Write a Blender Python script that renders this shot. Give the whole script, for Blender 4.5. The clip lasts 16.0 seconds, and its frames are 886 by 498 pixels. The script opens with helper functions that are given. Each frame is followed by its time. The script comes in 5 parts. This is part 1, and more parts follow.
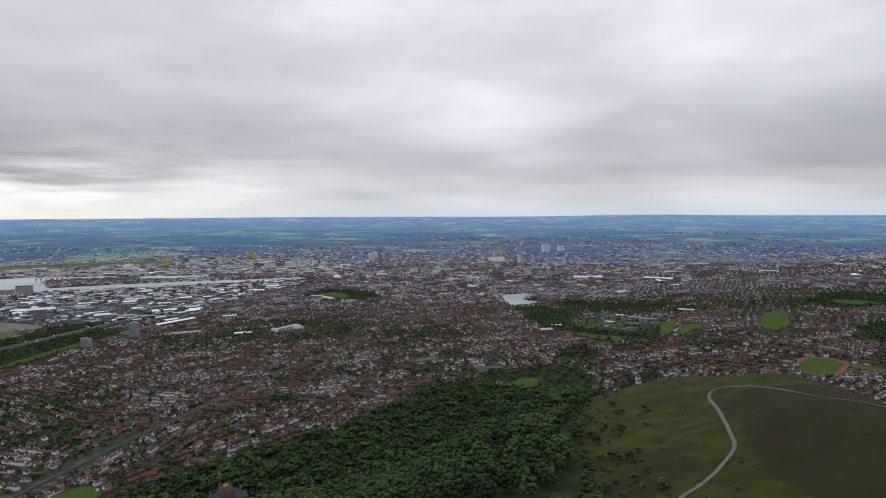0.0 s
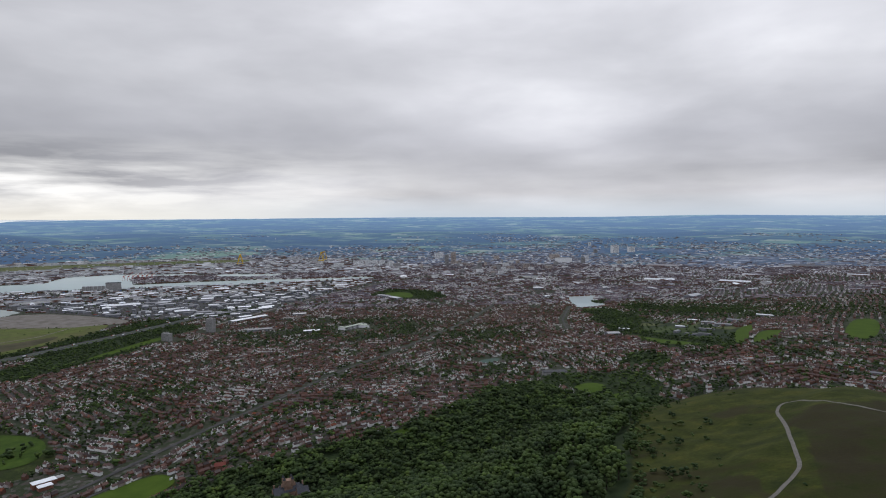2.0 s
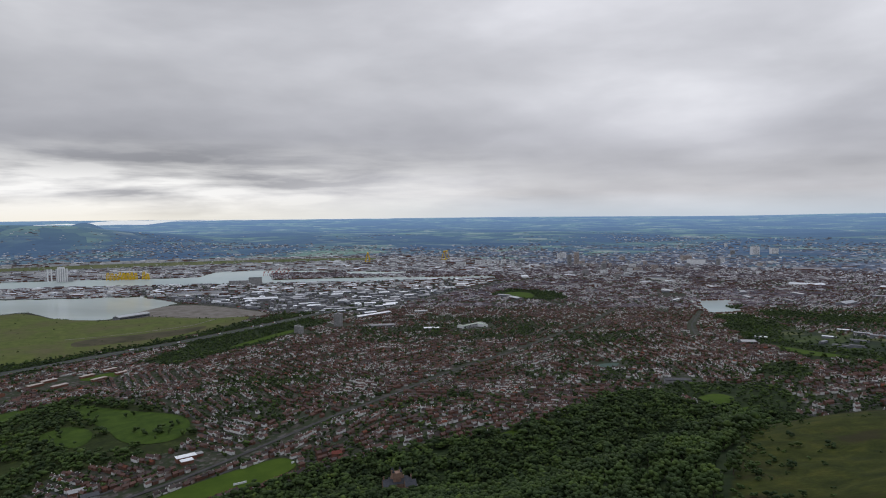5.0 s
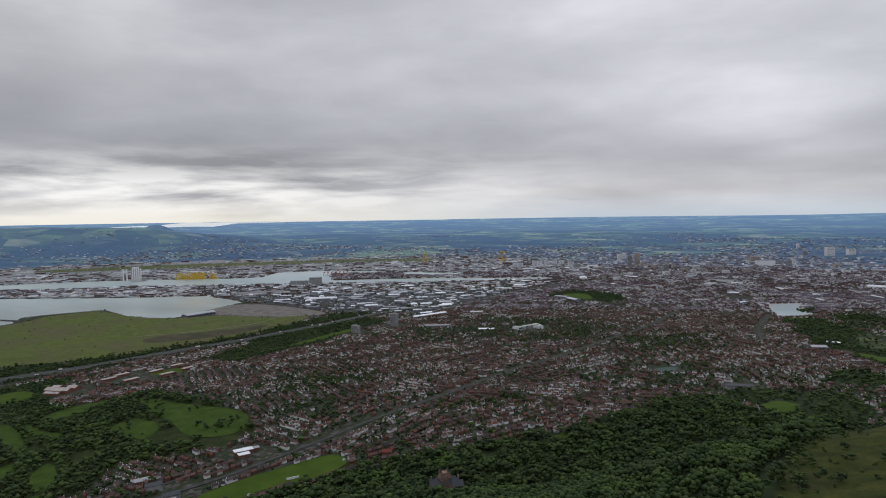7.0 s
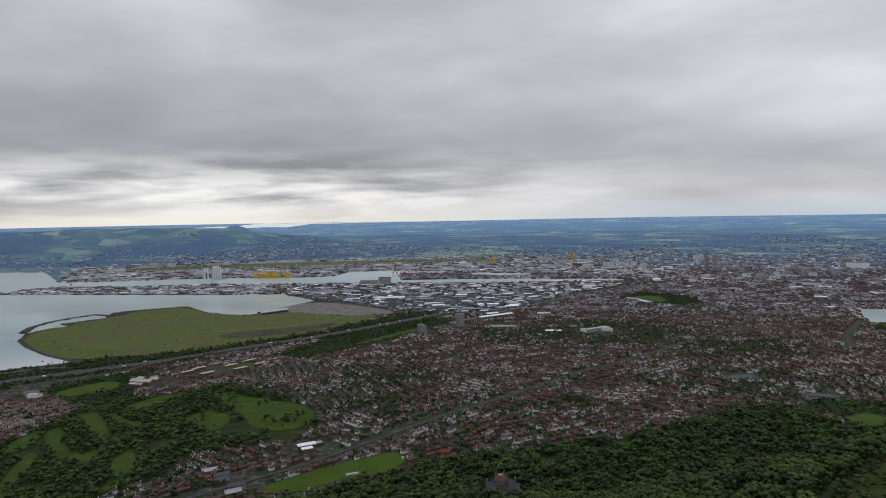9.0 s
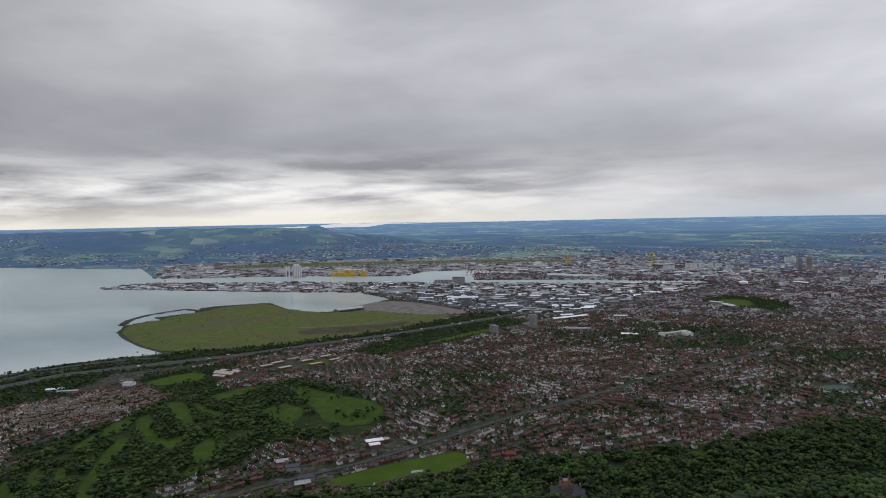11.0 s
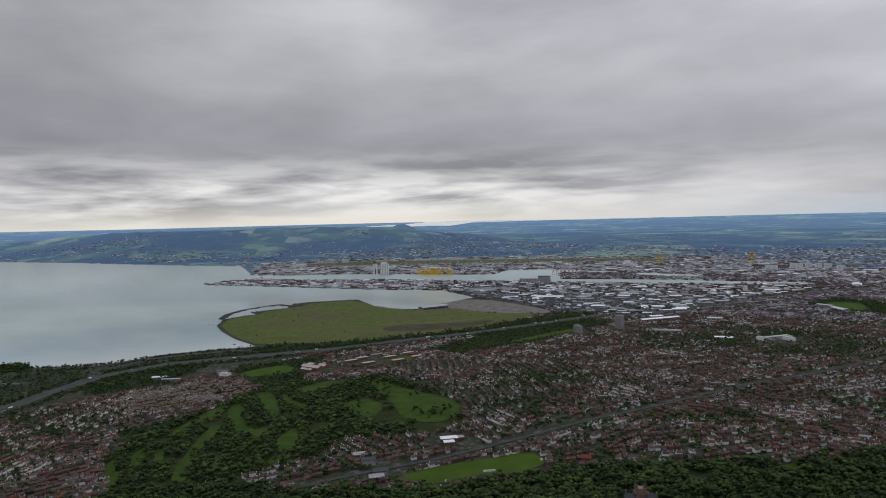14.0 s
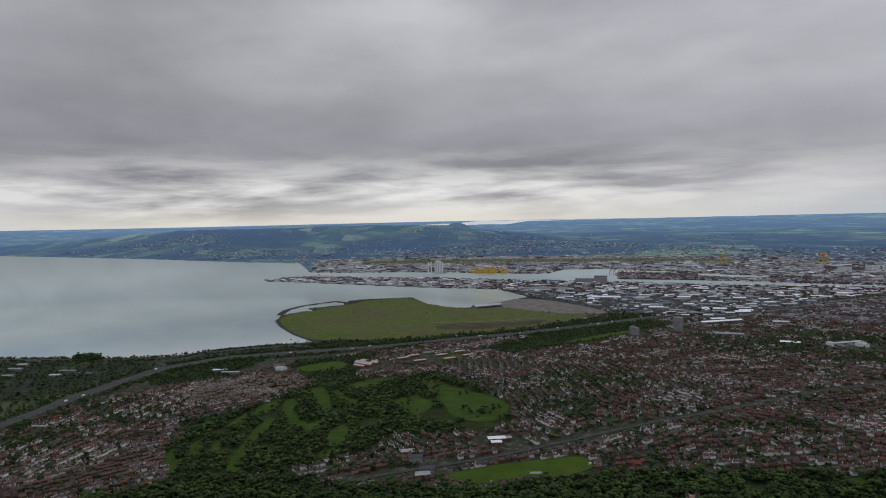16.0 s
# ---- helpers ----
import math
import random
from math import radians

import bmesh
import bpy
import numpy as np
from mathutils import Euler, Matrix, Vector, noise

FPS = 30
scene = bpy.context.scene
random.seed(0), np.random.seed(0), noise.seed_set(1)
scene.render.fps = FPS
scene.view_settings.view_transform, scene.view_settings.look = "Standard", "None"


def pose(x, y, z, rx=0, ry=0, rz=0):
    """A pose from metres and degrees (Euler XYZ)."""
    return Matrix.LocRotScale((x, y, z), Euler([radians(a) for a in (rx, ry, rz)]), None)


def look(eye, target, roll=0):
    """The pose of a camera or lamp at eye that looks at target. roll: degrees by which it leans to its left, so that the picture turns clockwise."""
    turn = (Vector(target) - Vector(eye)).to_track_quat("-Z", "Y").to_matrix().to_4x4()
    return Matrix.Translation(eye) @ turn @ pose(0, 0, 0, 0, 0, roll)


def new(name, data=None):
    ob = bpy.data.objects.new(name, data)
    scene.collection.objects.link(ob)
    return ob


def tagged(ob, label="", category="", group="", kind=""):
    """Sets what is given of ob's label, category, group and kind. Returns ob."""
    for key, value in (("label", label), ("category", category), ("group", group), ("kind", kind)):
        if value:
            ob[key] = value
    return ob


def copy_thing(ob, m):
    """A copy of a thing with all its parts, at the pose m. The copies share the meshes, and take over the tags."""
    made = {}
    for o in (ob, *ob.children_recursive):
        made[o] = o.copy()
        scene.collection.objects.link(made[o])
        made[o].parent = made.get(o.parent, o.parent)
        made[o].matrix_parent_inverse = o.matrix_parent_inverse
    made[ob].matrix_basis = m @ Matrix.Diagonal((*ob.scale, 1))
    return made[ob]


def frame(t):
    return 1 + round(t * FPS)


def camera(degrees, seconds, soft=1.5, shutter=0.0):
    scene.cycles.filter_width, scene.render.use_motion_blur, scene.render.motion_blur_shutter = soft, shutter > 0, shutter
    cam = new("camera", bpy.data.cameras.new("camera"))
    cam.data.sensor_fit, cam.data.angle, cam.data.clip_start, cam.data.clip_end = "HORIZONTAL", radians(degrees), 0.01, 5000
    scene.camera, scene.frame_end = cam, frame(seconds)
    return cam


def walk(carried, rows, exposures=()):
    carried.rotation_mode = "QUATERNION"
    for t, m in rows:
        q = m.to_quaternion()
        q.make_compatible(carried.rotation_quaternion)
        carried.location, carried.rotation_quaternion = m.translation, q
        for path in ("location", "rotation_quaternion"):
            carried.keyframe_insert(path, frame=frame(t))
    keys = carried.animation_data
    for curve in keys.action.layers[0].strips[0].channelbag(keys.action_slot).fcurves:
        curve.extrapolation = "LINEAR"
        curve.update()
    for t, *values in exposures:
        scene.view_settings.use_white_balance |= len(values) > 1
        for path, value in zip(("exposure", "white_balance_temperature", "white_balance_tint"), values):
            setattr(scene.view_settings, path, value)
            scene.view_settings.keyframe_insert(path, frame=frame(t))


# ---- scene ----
# The camera: one lens, a slow arc to the right while the view swings to the left.
cam = camera(70.86, 16.0, soft=1.05)
ROWS = [
    (0, 0.02, 0.01, 450.00, -0.17, -3.14, 0.23), (0.5, 2.82, 0.90, 450.56, 1.13, -3.14, 0.18),
    (1, 5.38, 1.94, 451.08, 2.66, -3.11, 0.22), (1.5, 7.94, 3.04, 451.52, 4.10, -3.10, 0.29),
    (2, 10.77, 4.14, 451.87, 6.03, -3.09, 0.30), (2.5, 13.75, 5.47, 452.11, 8.34, -3.07, 0.33),
    (3, 17.06, 6.91, 452.27, 11.29, -3.05, 0.36), (3.5, 20.75, 8.19, 452.36, 13.89, -3.06, 0.39),
    (4, 24.66, 9.31, 452.44, 15.53, -3.07, 0.40), (6.5, 42.82, 12.05, 452.94, 20.92, -2.99, 0.71),
    (7, 46.78, 14.68, 452.54, 22.87, -2.94, 0.79), (7.5, 50.70, 17.52, 452.18, 24.37, -2.92, 0.84),
    (8, 54.37, 20.53, 451.91, 25.53, -2.87, 0.91), (8.5, 57.83, 23.55, 451.68, 27.07, -2.84, 0.96),
    (9, 61.21, 26.62, 451.46, 29.36, -2.80, 0.95), (11.5, 76.13, 40.79, 450.53, 38.00, -2.69, 1.07),
    (12, 79.38, 43.82, 450.45, 39.82, -2.71, 1.16), (12.5, 82.39, 46.68, 450.41, 41.77, -2.68, 1.20),
    (13, 85.04, 49.45, 450.42, 43.10, -2.62, 1.23), (13.5, 87.51, 52.08, 450.45, 43.88, -2.61, 1.24),
    (14, 89.76, 54.64, 450.49, 44.51, -2.67, 1.29), (14.5, 91.85, 57.30, 450.56, 45.51, -2.72, 1.31),
    (15, 93.84, 60.07, 450.68, 46.83, -2.74, 1.30), (15.5, 95.63, 62.87, 450.86, 48.31, -2.72, 1.25),
    (16, 97.34, 65.72, 451.08, 49.70, -2.70, 1.19),
]
walk(cam, [(t, pose(x, y, z, 90 + pitch, roll, yaw)) for t, x, y, z, yaw, pitch, roll in ROWS],
     [(0, 0.18), (4, 0.04), (9, -0.06), (12.5, -0.1), (16, -0.3)])

# ---- world and sun: a broken overcast, brightest ahead over the city ----
world = bpy.data.worlds.new("overcast_sky")
scene.world = world
world.use_nodes = True


class Nodes:
    """Short hand for building a node tree."""

    def __init__(self, tree, fresh=True):
        self.tree = tree
        if fresh:
            tree.nodes.clear()

    def add(self, kind, inputs=None, op=""):
        n = self.tree.nodes.new(kind)
        if op:
            n.operation = op
        for k, v in (inputs or {}).items():
            if isinstance(v, bpy.types.NodeSocket):
                self.tree.links.new(v, n.inputs[k])
            else:
                n.inputs[k].default_value = v
        return n

    def math(self, op, a, b=0.0, c=0.0):
        return self.add("ShaderNodeMath", {0: a, 1: b, 2: c}, op=op).outputs[0]

    def vmath(self, op, a, b=(0, 0, 0)):
        n = self.add("ShaderNodeVectorMath", {0: a, 1: b}, op=op)
        return n.outputs[1] if op == "DOT_PRODUCT" else n.outputs[0]

    def noise(self, vec, scale, detail=4.0, rough=0.5, dist=0.0):
        return self.add("ShaderNodeTexNoise", {"Vector": vec, "Scale": scale, "Detail": detail, "Roughness": rough, "Distortion": dist}).outputs[0]

    def ramp(self, fac, stops):
        n = self.add("ShaderNodeValToRGB", {0: fac})
        el = n.color_ramp.elements
        while len(el) < len(stops):
            el.new(0.5)
        for e, (p, c) in zip(list(el), stops):
            e.position, e.color = p, (*c, 1) if len(c) == 3 else c
        return n.outputs[0]

    def mix(self, fac, a, b, blend="MIX"):
        n = self.add("ShaderNodeMix")
        n.data_type, n.blend_type = "RGBA", blend
        for k, v in ((0, fac), (6, a), (7, b)):
            if isinstance(v, bpy.types.NodeSocket):
                self.tree.links.new(v, n.inputs[k])
            else:
                n.inputs[k].default_value = (*v, 1) if isinstance(v, tuple) and len(v) == 3 else v
        return n.outputs[2]

    def span(self, v, a, b, c=0.0, d=1.0):
        return self.add("ShaderNodeMapRange", {0: v, 1: a, 2: b, 3: c, 4: d}).outputs[0]


SUN_AZ, SUN_EL = radians(8), radians(42)          # ahead and a little to the left of +y


def build_sky():
    n = Nodes(world.node_tree)
    way = n.add("ShaderNodeTexCoord").outputs["Generated"]
    sep = n.add("ShaderNodeSeparateXYZ", {0: way})
    up = n.math("MAXIMUM", sep.outputs[2], 0.0)
    # the cloud base as a flat layer seen from below, squeezed a little towards the horizon
    lift = n.math("ADD", up, 0.15)
    flat = n.add("ShaderNodeCombineXYZ", {0: n.math("DIVIDE", sep.outputs[0], lift), 1: n.math("DIVIDE", sep.outputs[1], lift), 2: 0.0}).outputs[0]
    big = n.noise(flat, 0.42, 2.0, 0.4, 0.1)
    mid = n.noise(flat, 1.35, 4.0, 0.5, 0.1)
    puff = n.noise(n.vmath("MULTIPLY", way, (3.0, 3.0, 9)), 1.0, 5.0, 0.5, 0.15)
    cover = n.math("ADD", n.math("MULTIPLY", big, 0.48), n.math("ADD", n.math("MULTIPLY", mid, 0.14), n.math("MULTIPLY", puff, 0.38)))
    grey = n.ramp(cover, [(0.36, (0.39, 0.393, 0.42)), (0.46, (0.49, 0.493, 0.522)), (0.54, (0.595, 0.598, 0.63)), (0.64, (0.77, 0.773, 0.80))])
    # a darker belt of cloud low down, thinner cloud overhead
    belt = n.ramp(up, [(0.0, (1.0, 1.0, 1.0)), (0.04, (0.93, 0.93, 0.94)), (0.07, (0.74, 0.74, 0.76)), (0.12, (0.80, 0.80, 0.82)), (0.20, (0.97, 0.97, 0.97)), (0.36, (1.1, 1.1, 1.1)), (0.6, (1.36, 1.45, 1.60)), (1.0, (1.66, 1.82, 2.16))])
    grey = n.mix(1.0, grey, belt, "MULTIPLY")
    # brighter towards the hidden sun, darker to the north-west
    glow = n.vmath("DOT_PRODUCT", way, (0.13, 0.92, 0.36))
    lit = n.mix(1.0, grey, n.ramp(n.span(glow, -0.4, 1.0), [(0.0, (0.92, 0.92, 0.93)), (0.22, (0.80, 0.80, 0.81)), (0.42, (0.68, 0.675, 0.68)), (0.62, (0.80, 0.80, 0.80)), (0.85, (0.97, 0.97, 0.97)), (1.0, (1.25, 1.25, 1.25))]), "MULTIPLY")
    # rolls of broken cloud with light between them low over the land, cream over the sea
    sea = n.vmath("DOT_PRODUCT", way, (-0.86, 0.51, 0.0))
    band = n.noise(n.vmath("MULTIPLY", way, (5.5, 5.5, 40)), 1.0, 5.0, 0.55, 0.2)
    low = n.ramp(up, [(0.0, (1, 1, 1)), (0.05, (0.95, 0.95, 0.95)), (0.085, (0.4, 0.4, 0.4)), (0.12, (0, 0, 0))])
    streak = n.math("MULTIPLY", n.span(band, 0.36, 0.62), n.math("MULTIPLY", low, n.span(sea, 0.60, 0.95, 0.15, 1.0)))
    lit = n.mix(streak, lit, n.mix(n.span(sea, 0.5, 0.95), (0.86, 0.86, 0.86), (1.0, 0.99, 0.97)))
    edge = n.span(up, 0.0, 0.034, 1.0, 0.0)
    rim = n.mix(n.span(sea, 0.66, 0.97), (0.52, 0.60, 0.68), (0.93, 0.89, 0.79))
    lit = n.mix(n.math("MULTIPLY", edge, 0.85), lit, rim)
    sky = n.add("ShaderNodeTexSky")
    sky.sky_type, sky.sun_disc, sky.sun_elevation, sky.sun_rotation = "NISHITA", False, SUN_EL, -SUN_AZ
    air = n.mix(1.0, sky.outputs[0], (0.08, 0.08, 0.08), "MULTIPLY")
    out = n.mix(1.0, n.mix(0.95, air, lit), (0.998, 1.0, 1.016), "MULTIPLY")
    bg = n.add("ShaderNodeBackground", {0: out, 1: 1.0})
    n.add("ShaderNodeOutputWorld", {0: bg.outputs[0]})


build_sky()
sun = new("sun", bpy.data.lights.new("sun", "SUN"))
sun.data.energy, sun.data.angle, sun.data.color = 0.6, radians(25), (1.0, 0.95, 0.88)
sun.matrix_world = look((0, 0, 0), (math.sin(SUN_AZ) * math.cos(SUN_EL), -math.cos(SUN_AZ) * math.cos(SUN_EL), -math.sin(SUN_EL)))

# ---- materials ----


def material(name, paint, rough=0.85, bump=None, metal=0.0, spec=0.08):
    """paint(n) gives a colour socket or tuple; bump = (scale, strength, distance)."""
    m = bpy.data.materials.new(name)
    m.use_nodes = True
    n = Nodes(m.node_tree)
    col = paint(n)
    bsdf = n.add("ShaderNodeBsdfPrincipled", {"Roughness": rough, "Metallic": metal, "Specular IOR Level": spec})
    if isinstance(col, tuple):
        bsdf.inputs["Base Color"].default_value = (*col, 1)
    else:
        n.tree.links.new(col, bsdf.inputs["Base Color"])
    if bump:
        geo = n.add("ShaderNodeNewGeometry").outputs["Position"]
        b = n.add("ShaderNodeBump", {"Height": n.noise(geo, bump[0], 4.0, 0.6), "Strength": bump[1], "Distance": bump[2]})
        n.tree.links.new(b.outputs[0], bsdf.inputs["Normal"])
    n.add("ShaderNodeOutputMaterial", {0: bsdf.outputs[0]})
    return m


def place(n):
    return n.add("ShaderNodeNewGeometry").outputs["Position"]


def chance(n, island):
    return n.add("ShaderNodeNewGeometry").outputs["Random Per Island"] if island else n.add("ShaderNodeObjectInfo").outputs["Random"]


def ground_paint(n):
    """Hill grass and heath, woodland floor, gardens and tarmac, open country, by the zone weights of the sheet."""
    plan = n.add("ShaderNodeAttribute")
    plan.attribute_name = "plan"
    plan = plan.outputs["Vector"]
    zone = n.add("ShaderNodeAttribute")
    zone.attribute_name = "zone"
    brown = zone.outputs["Alpha"]
    zone = n.add("ShaderNodeSeparateColor", {0: zone.outputs["Color"]})
    broad = n.noise(plan, 0.012, 5.0, 0.55, 0.6)
    mid = n.noise(plan, 0.06, 6.0, 0.6, 0.4)
    tuft = n.noise(plan, 0.45, 5.0, 0.7)
    grass = n.ramp(mid, [(0.30, (0.020, 0.027, 0.005)), (0.50, (0.038, 0.047, 0.008)), (0.70, (0.068, 0.068, 0.012))])
    heath = n.ramp(tuft, [(0.3, (0.019, 0.016, 0.008)), (0.55, (0.033, 0.028, 0.012)), (0.75, (0.052, 0.045, 0.018))])
    hill = n.mix(n.math("MULTIPLY", n.span(n.math("ADD", broad, n.math("MULTIPLY", mid, 0.25)), 0.64, 0.72), 0.8), grass, heath)
    hill = n.mix(n.math("MULTIPLY", brown, n.span(mid, 0.34, 0.56, 0.15, 0.9)), hill, heath)
    hill = n.mix(n.span(tuft, 0.35, 0.65, 0.0, 0.6), hill, n.mix(1.0, hill, (0.42, 0.46, 0.45), "MULTIPLY"))
    fine = n.noise(plan, 1.7, 4.0, 0.7)
    hill = n.mix(n.span(fine, 0.5, 0.72, 0.0, 0.5), hill, n.mix(1.0, hill, (1.9, 1.8, 1.6), "MULTIPLY"))
    floor = n.ramp(mid, [(0.3, (0.013, 0.021, 0.009)), (0.55, (0.024, 0.037, 0.013)), (0.75, (0.046, 0.070, 0.020))])
    lot = n.add("ShaderNodeTexVoronoi", {"Vector": plan, "Scale": 0.11})
    garden = n.ramp(n.add("ShaderNodeSeparateColor", {0: lot.outputs["Color"]}).outputs[0], [(0.0, (0.026, 0.036, 0.020)), (0.42, (0.042, 0.048, 0.029)), (0.55, (0.062, 0.052, 0.044)), (0.78, (0.080, 0.069, 0.062)), (0.96, (0.115, 0.103, 0.096))])
    garden = n.mix(n.span(mid, 0.42, 0.62), garden, (0.030, 0.040, 0.018))
    field = n.add("ShaderNodeTexVoronoi", {"Vector": plan, "Scale": 0.0052})
    fields = n.ramp(n.add("ShaderNodeSeparateColor", {0: field.outputs["Color"]}).outputs[0], [(0.0, (0.022, 0.034, 0.018)), (0.35, (0.045, 0.065, 0.026)), (0.6, (0.075, 0.10, 0.034)), (0.85, (0.11, 0.12, 0.05)), (1.0, (0.16, 0.15, 0.08))])
    fields = n.mix(n.span(broad, 0.42, 0.58), fields, (0.022, 0.032, 0.020))
    out = n.mix(zone.outputs[0], fields, hill)
    out = n.mix(zone.outputs[1], out, floor)
    return n.mix(zone.outputs[2], out, garden)


def far_paint(n):
    """Far country: hedged fields, woods and suburbs, with distance haze mixed in as blue."""
    plan = n.add("ShaderNodeAttribute")
    plan.attribute_name = "plan"
    plan = plan.outputs["Vector"]
    broad = n.noise(plan, 0.0005, 5.0, 0.6, 0.5)
    field = n.add("ShaderNodeTexVoronoi", {"Vector": plan, "Scale": 0.0032})
    pick = n.add("ShaderNodeSeparateColor", {0: field.outputs["Color"]}).outputs[0]
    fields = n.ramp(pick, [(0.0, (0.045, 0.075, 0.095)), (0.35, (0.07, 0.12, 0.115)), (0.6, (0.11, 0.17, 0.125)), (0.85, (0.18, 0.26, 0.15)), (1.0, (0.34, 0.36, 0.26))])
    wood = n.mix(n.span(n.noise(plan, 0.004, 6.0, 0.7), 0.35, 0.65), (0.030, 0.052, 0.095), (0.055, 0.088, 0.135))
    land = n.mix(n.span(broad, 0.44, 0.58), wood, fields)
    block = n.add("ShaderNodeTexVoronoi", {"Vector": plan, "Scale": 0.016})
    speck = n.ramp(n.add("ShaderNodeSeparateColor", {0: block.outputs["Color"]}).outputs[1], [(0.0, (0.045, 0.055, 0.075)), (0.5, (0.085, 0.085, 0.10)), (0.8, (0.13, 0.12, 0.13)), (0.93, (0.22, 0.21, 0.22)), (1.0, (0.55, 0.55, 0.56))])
    far = n.add("ShaderNodeVectorMath", {0: plan}, op="LENGTH").outputs[1]
    sprawl = n.math("ADD", n.span(far, 5400.0, 11500.0, 0.85, -0.25), n.span(n.noise(plan, 0.0011, 4.0, 0.6), 0.3, 0.7, -0.45, 0.45))
    east = n.vmath("DOT_PRODUCT", n.vmath("NORMALIZE", plan), (-0.86, 0.5, 0.0))
    sprawl = n.math("SUBTRACT", sprawl, n.span(east, 0.78, 0.95, 0.0, 0.6))
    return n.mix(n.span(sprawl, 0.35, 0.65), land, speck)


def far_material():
    """The backdrop of distance; blue air between put in as emission, stronger farther out."""
    m = material("far_country_hazed", far_paint, 1.0, None, 0.0, 0.0)
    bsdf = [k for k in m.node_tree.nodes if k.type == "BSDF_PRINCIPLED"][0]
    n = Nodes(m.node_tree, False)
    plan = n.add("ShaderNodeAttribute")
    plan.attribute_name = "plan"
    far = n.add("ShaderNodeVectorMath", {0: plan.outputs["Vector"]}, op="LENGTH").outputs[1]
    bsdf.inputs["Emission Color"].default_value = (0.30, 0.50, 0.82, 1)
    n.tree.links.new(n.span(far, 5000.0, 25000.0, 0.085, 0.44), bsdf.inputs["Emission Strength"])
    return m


def two(a, b, scale=0.6, lo=0.35, hi=0.65):
    return lambda n: n.mix(n.span(n.noise(place(n), scale, 5.0, 0.6), lo, hi), a, b)


def leaf_paint(island):
    def paint(n):
        r = n.math("ADD", n.span(n.noise(place(n), 0.075, 1.5, 0.5), 0.3, 0.7, 0.0, 0.75), n.math("MULTIPLY", chance(n, island), 0.25))
        tone = n.ramp(r, [(0.0, (0.020, 0.032, 0.015)), (0.35, (0.031, 0.048, 0.019)), (0.7, (0.046, 0.068, 0.023)), (0.92, (0.064, 0.089, 0.027)), (1.0, (0.078, 0.100, 0.030))])
        stand = n.noise(place(n), 0.018, 4.0, 0.6, 0.5)
        tone = n.mix(n.span(stand, 0.42, 0.66), tone, n.mix(1.0, tone, (1.75, 1.8, 1.3), "MULTIPLY"))
        return n.mix(n.span(n.noise(place(n), 0.7, 4.0, 0.7), 0.3, 0.7, 0.0, 0.45), tone, n.mix(1.0, tone, (0.5, 0.52, 0.5), "MULTIPLY"))
    return paint


def roof_paint(island):
    def paint(n):
        tone = n.ramp(chance(n, island), [(0.0, (0.062, 0.050, 0.047)), (0.25, (0.105, 0.075, 0.068)), (0.55, (0.140, 0.088, 0.074)), (0.8, (0.170, 0.096, 0.076)), (0.92, (0.110, 0.098, 0.092)), (0.975, (0.15, 0.07, 0.048)), (1.0, (0.25, 0.08, 0.045))])
        return n.mix(n.span(n.noise(place(n), 1.1, 5.0, 0.65), 0.3, 0.7, 0.0, 0.5), tone, n.mix(1.0, tone, (0.5, 0.5, 0.48), "MULTIPLY"))
    return paint


def wall_paint(island):
    def paint(n):
        r = n.math("ADD", n.span(n.noise(place(n), 0.011, 2.0, 0.5), 0.3, 0.7, 0.0, 0.6), n.math("MULTIPLY", chance(n, island), 0.4))
        tone = n.ramp(r, [(0.0, (0.11, 0.058, 0.043)), (0.48, (0.16, 0.085, 0.060)), (0.51, (0.26, 0.19, 0.16)), (0.55, (0.44, 0.40, 0.36)), (0.60, (0.74, 0.73, 0.71)), (1.0, (0.86, 0.84, 0.80))])
        return n.mix(n.span(n.noise(place(n), 0.7, 5.0, 0.6), 0.35, 0.75, 0.0, 0.35), tone, n.mix(1.0, tone, (0.6, 0.58, 0.55), "MULTIPLY"))
    return paint


def shed_paint(n, island=False):
    tone = n.ramp(chance(n, island), [(0.0, (0.08, 0.08, 0.085)), (0.22, (0.15, 0.152, 0.16)), (0.45, (0.26, 0.262, 0.27)), (0.66, (0.40, 0.405, 0.41)), (0.75, (0.72, 0.73, 0.73)), (0.96, (0.84, 0.85, 0.86)), (1.0, (0.16, 0.11, 0.095))])
    return n.mix(n.span(n.noise(place(n), 0.08, 6.0, 0.6), 0.35, 0.7, 0.0, 0.5), tone, n.mix(1.0, tone, (0.6, 0.6, 0.58), "MULTIPLY"))


def shed_paint_mass(n):
    return shed_paint(n, True)


def cargo_paint(n):
    return n.ramp(chance(n, True), [(0.0, (0.26, 0.08, 0.06)), (0.1, (0.10, 0.12, 0.16)), (0.45, (0.30, 0.30, 0.30)), (0.7, (0.55, 0.55, 0.54)), (0.9, (0.78, 0.78, 0.77)), (1.0, (0.08, 0.16, 0.30))])


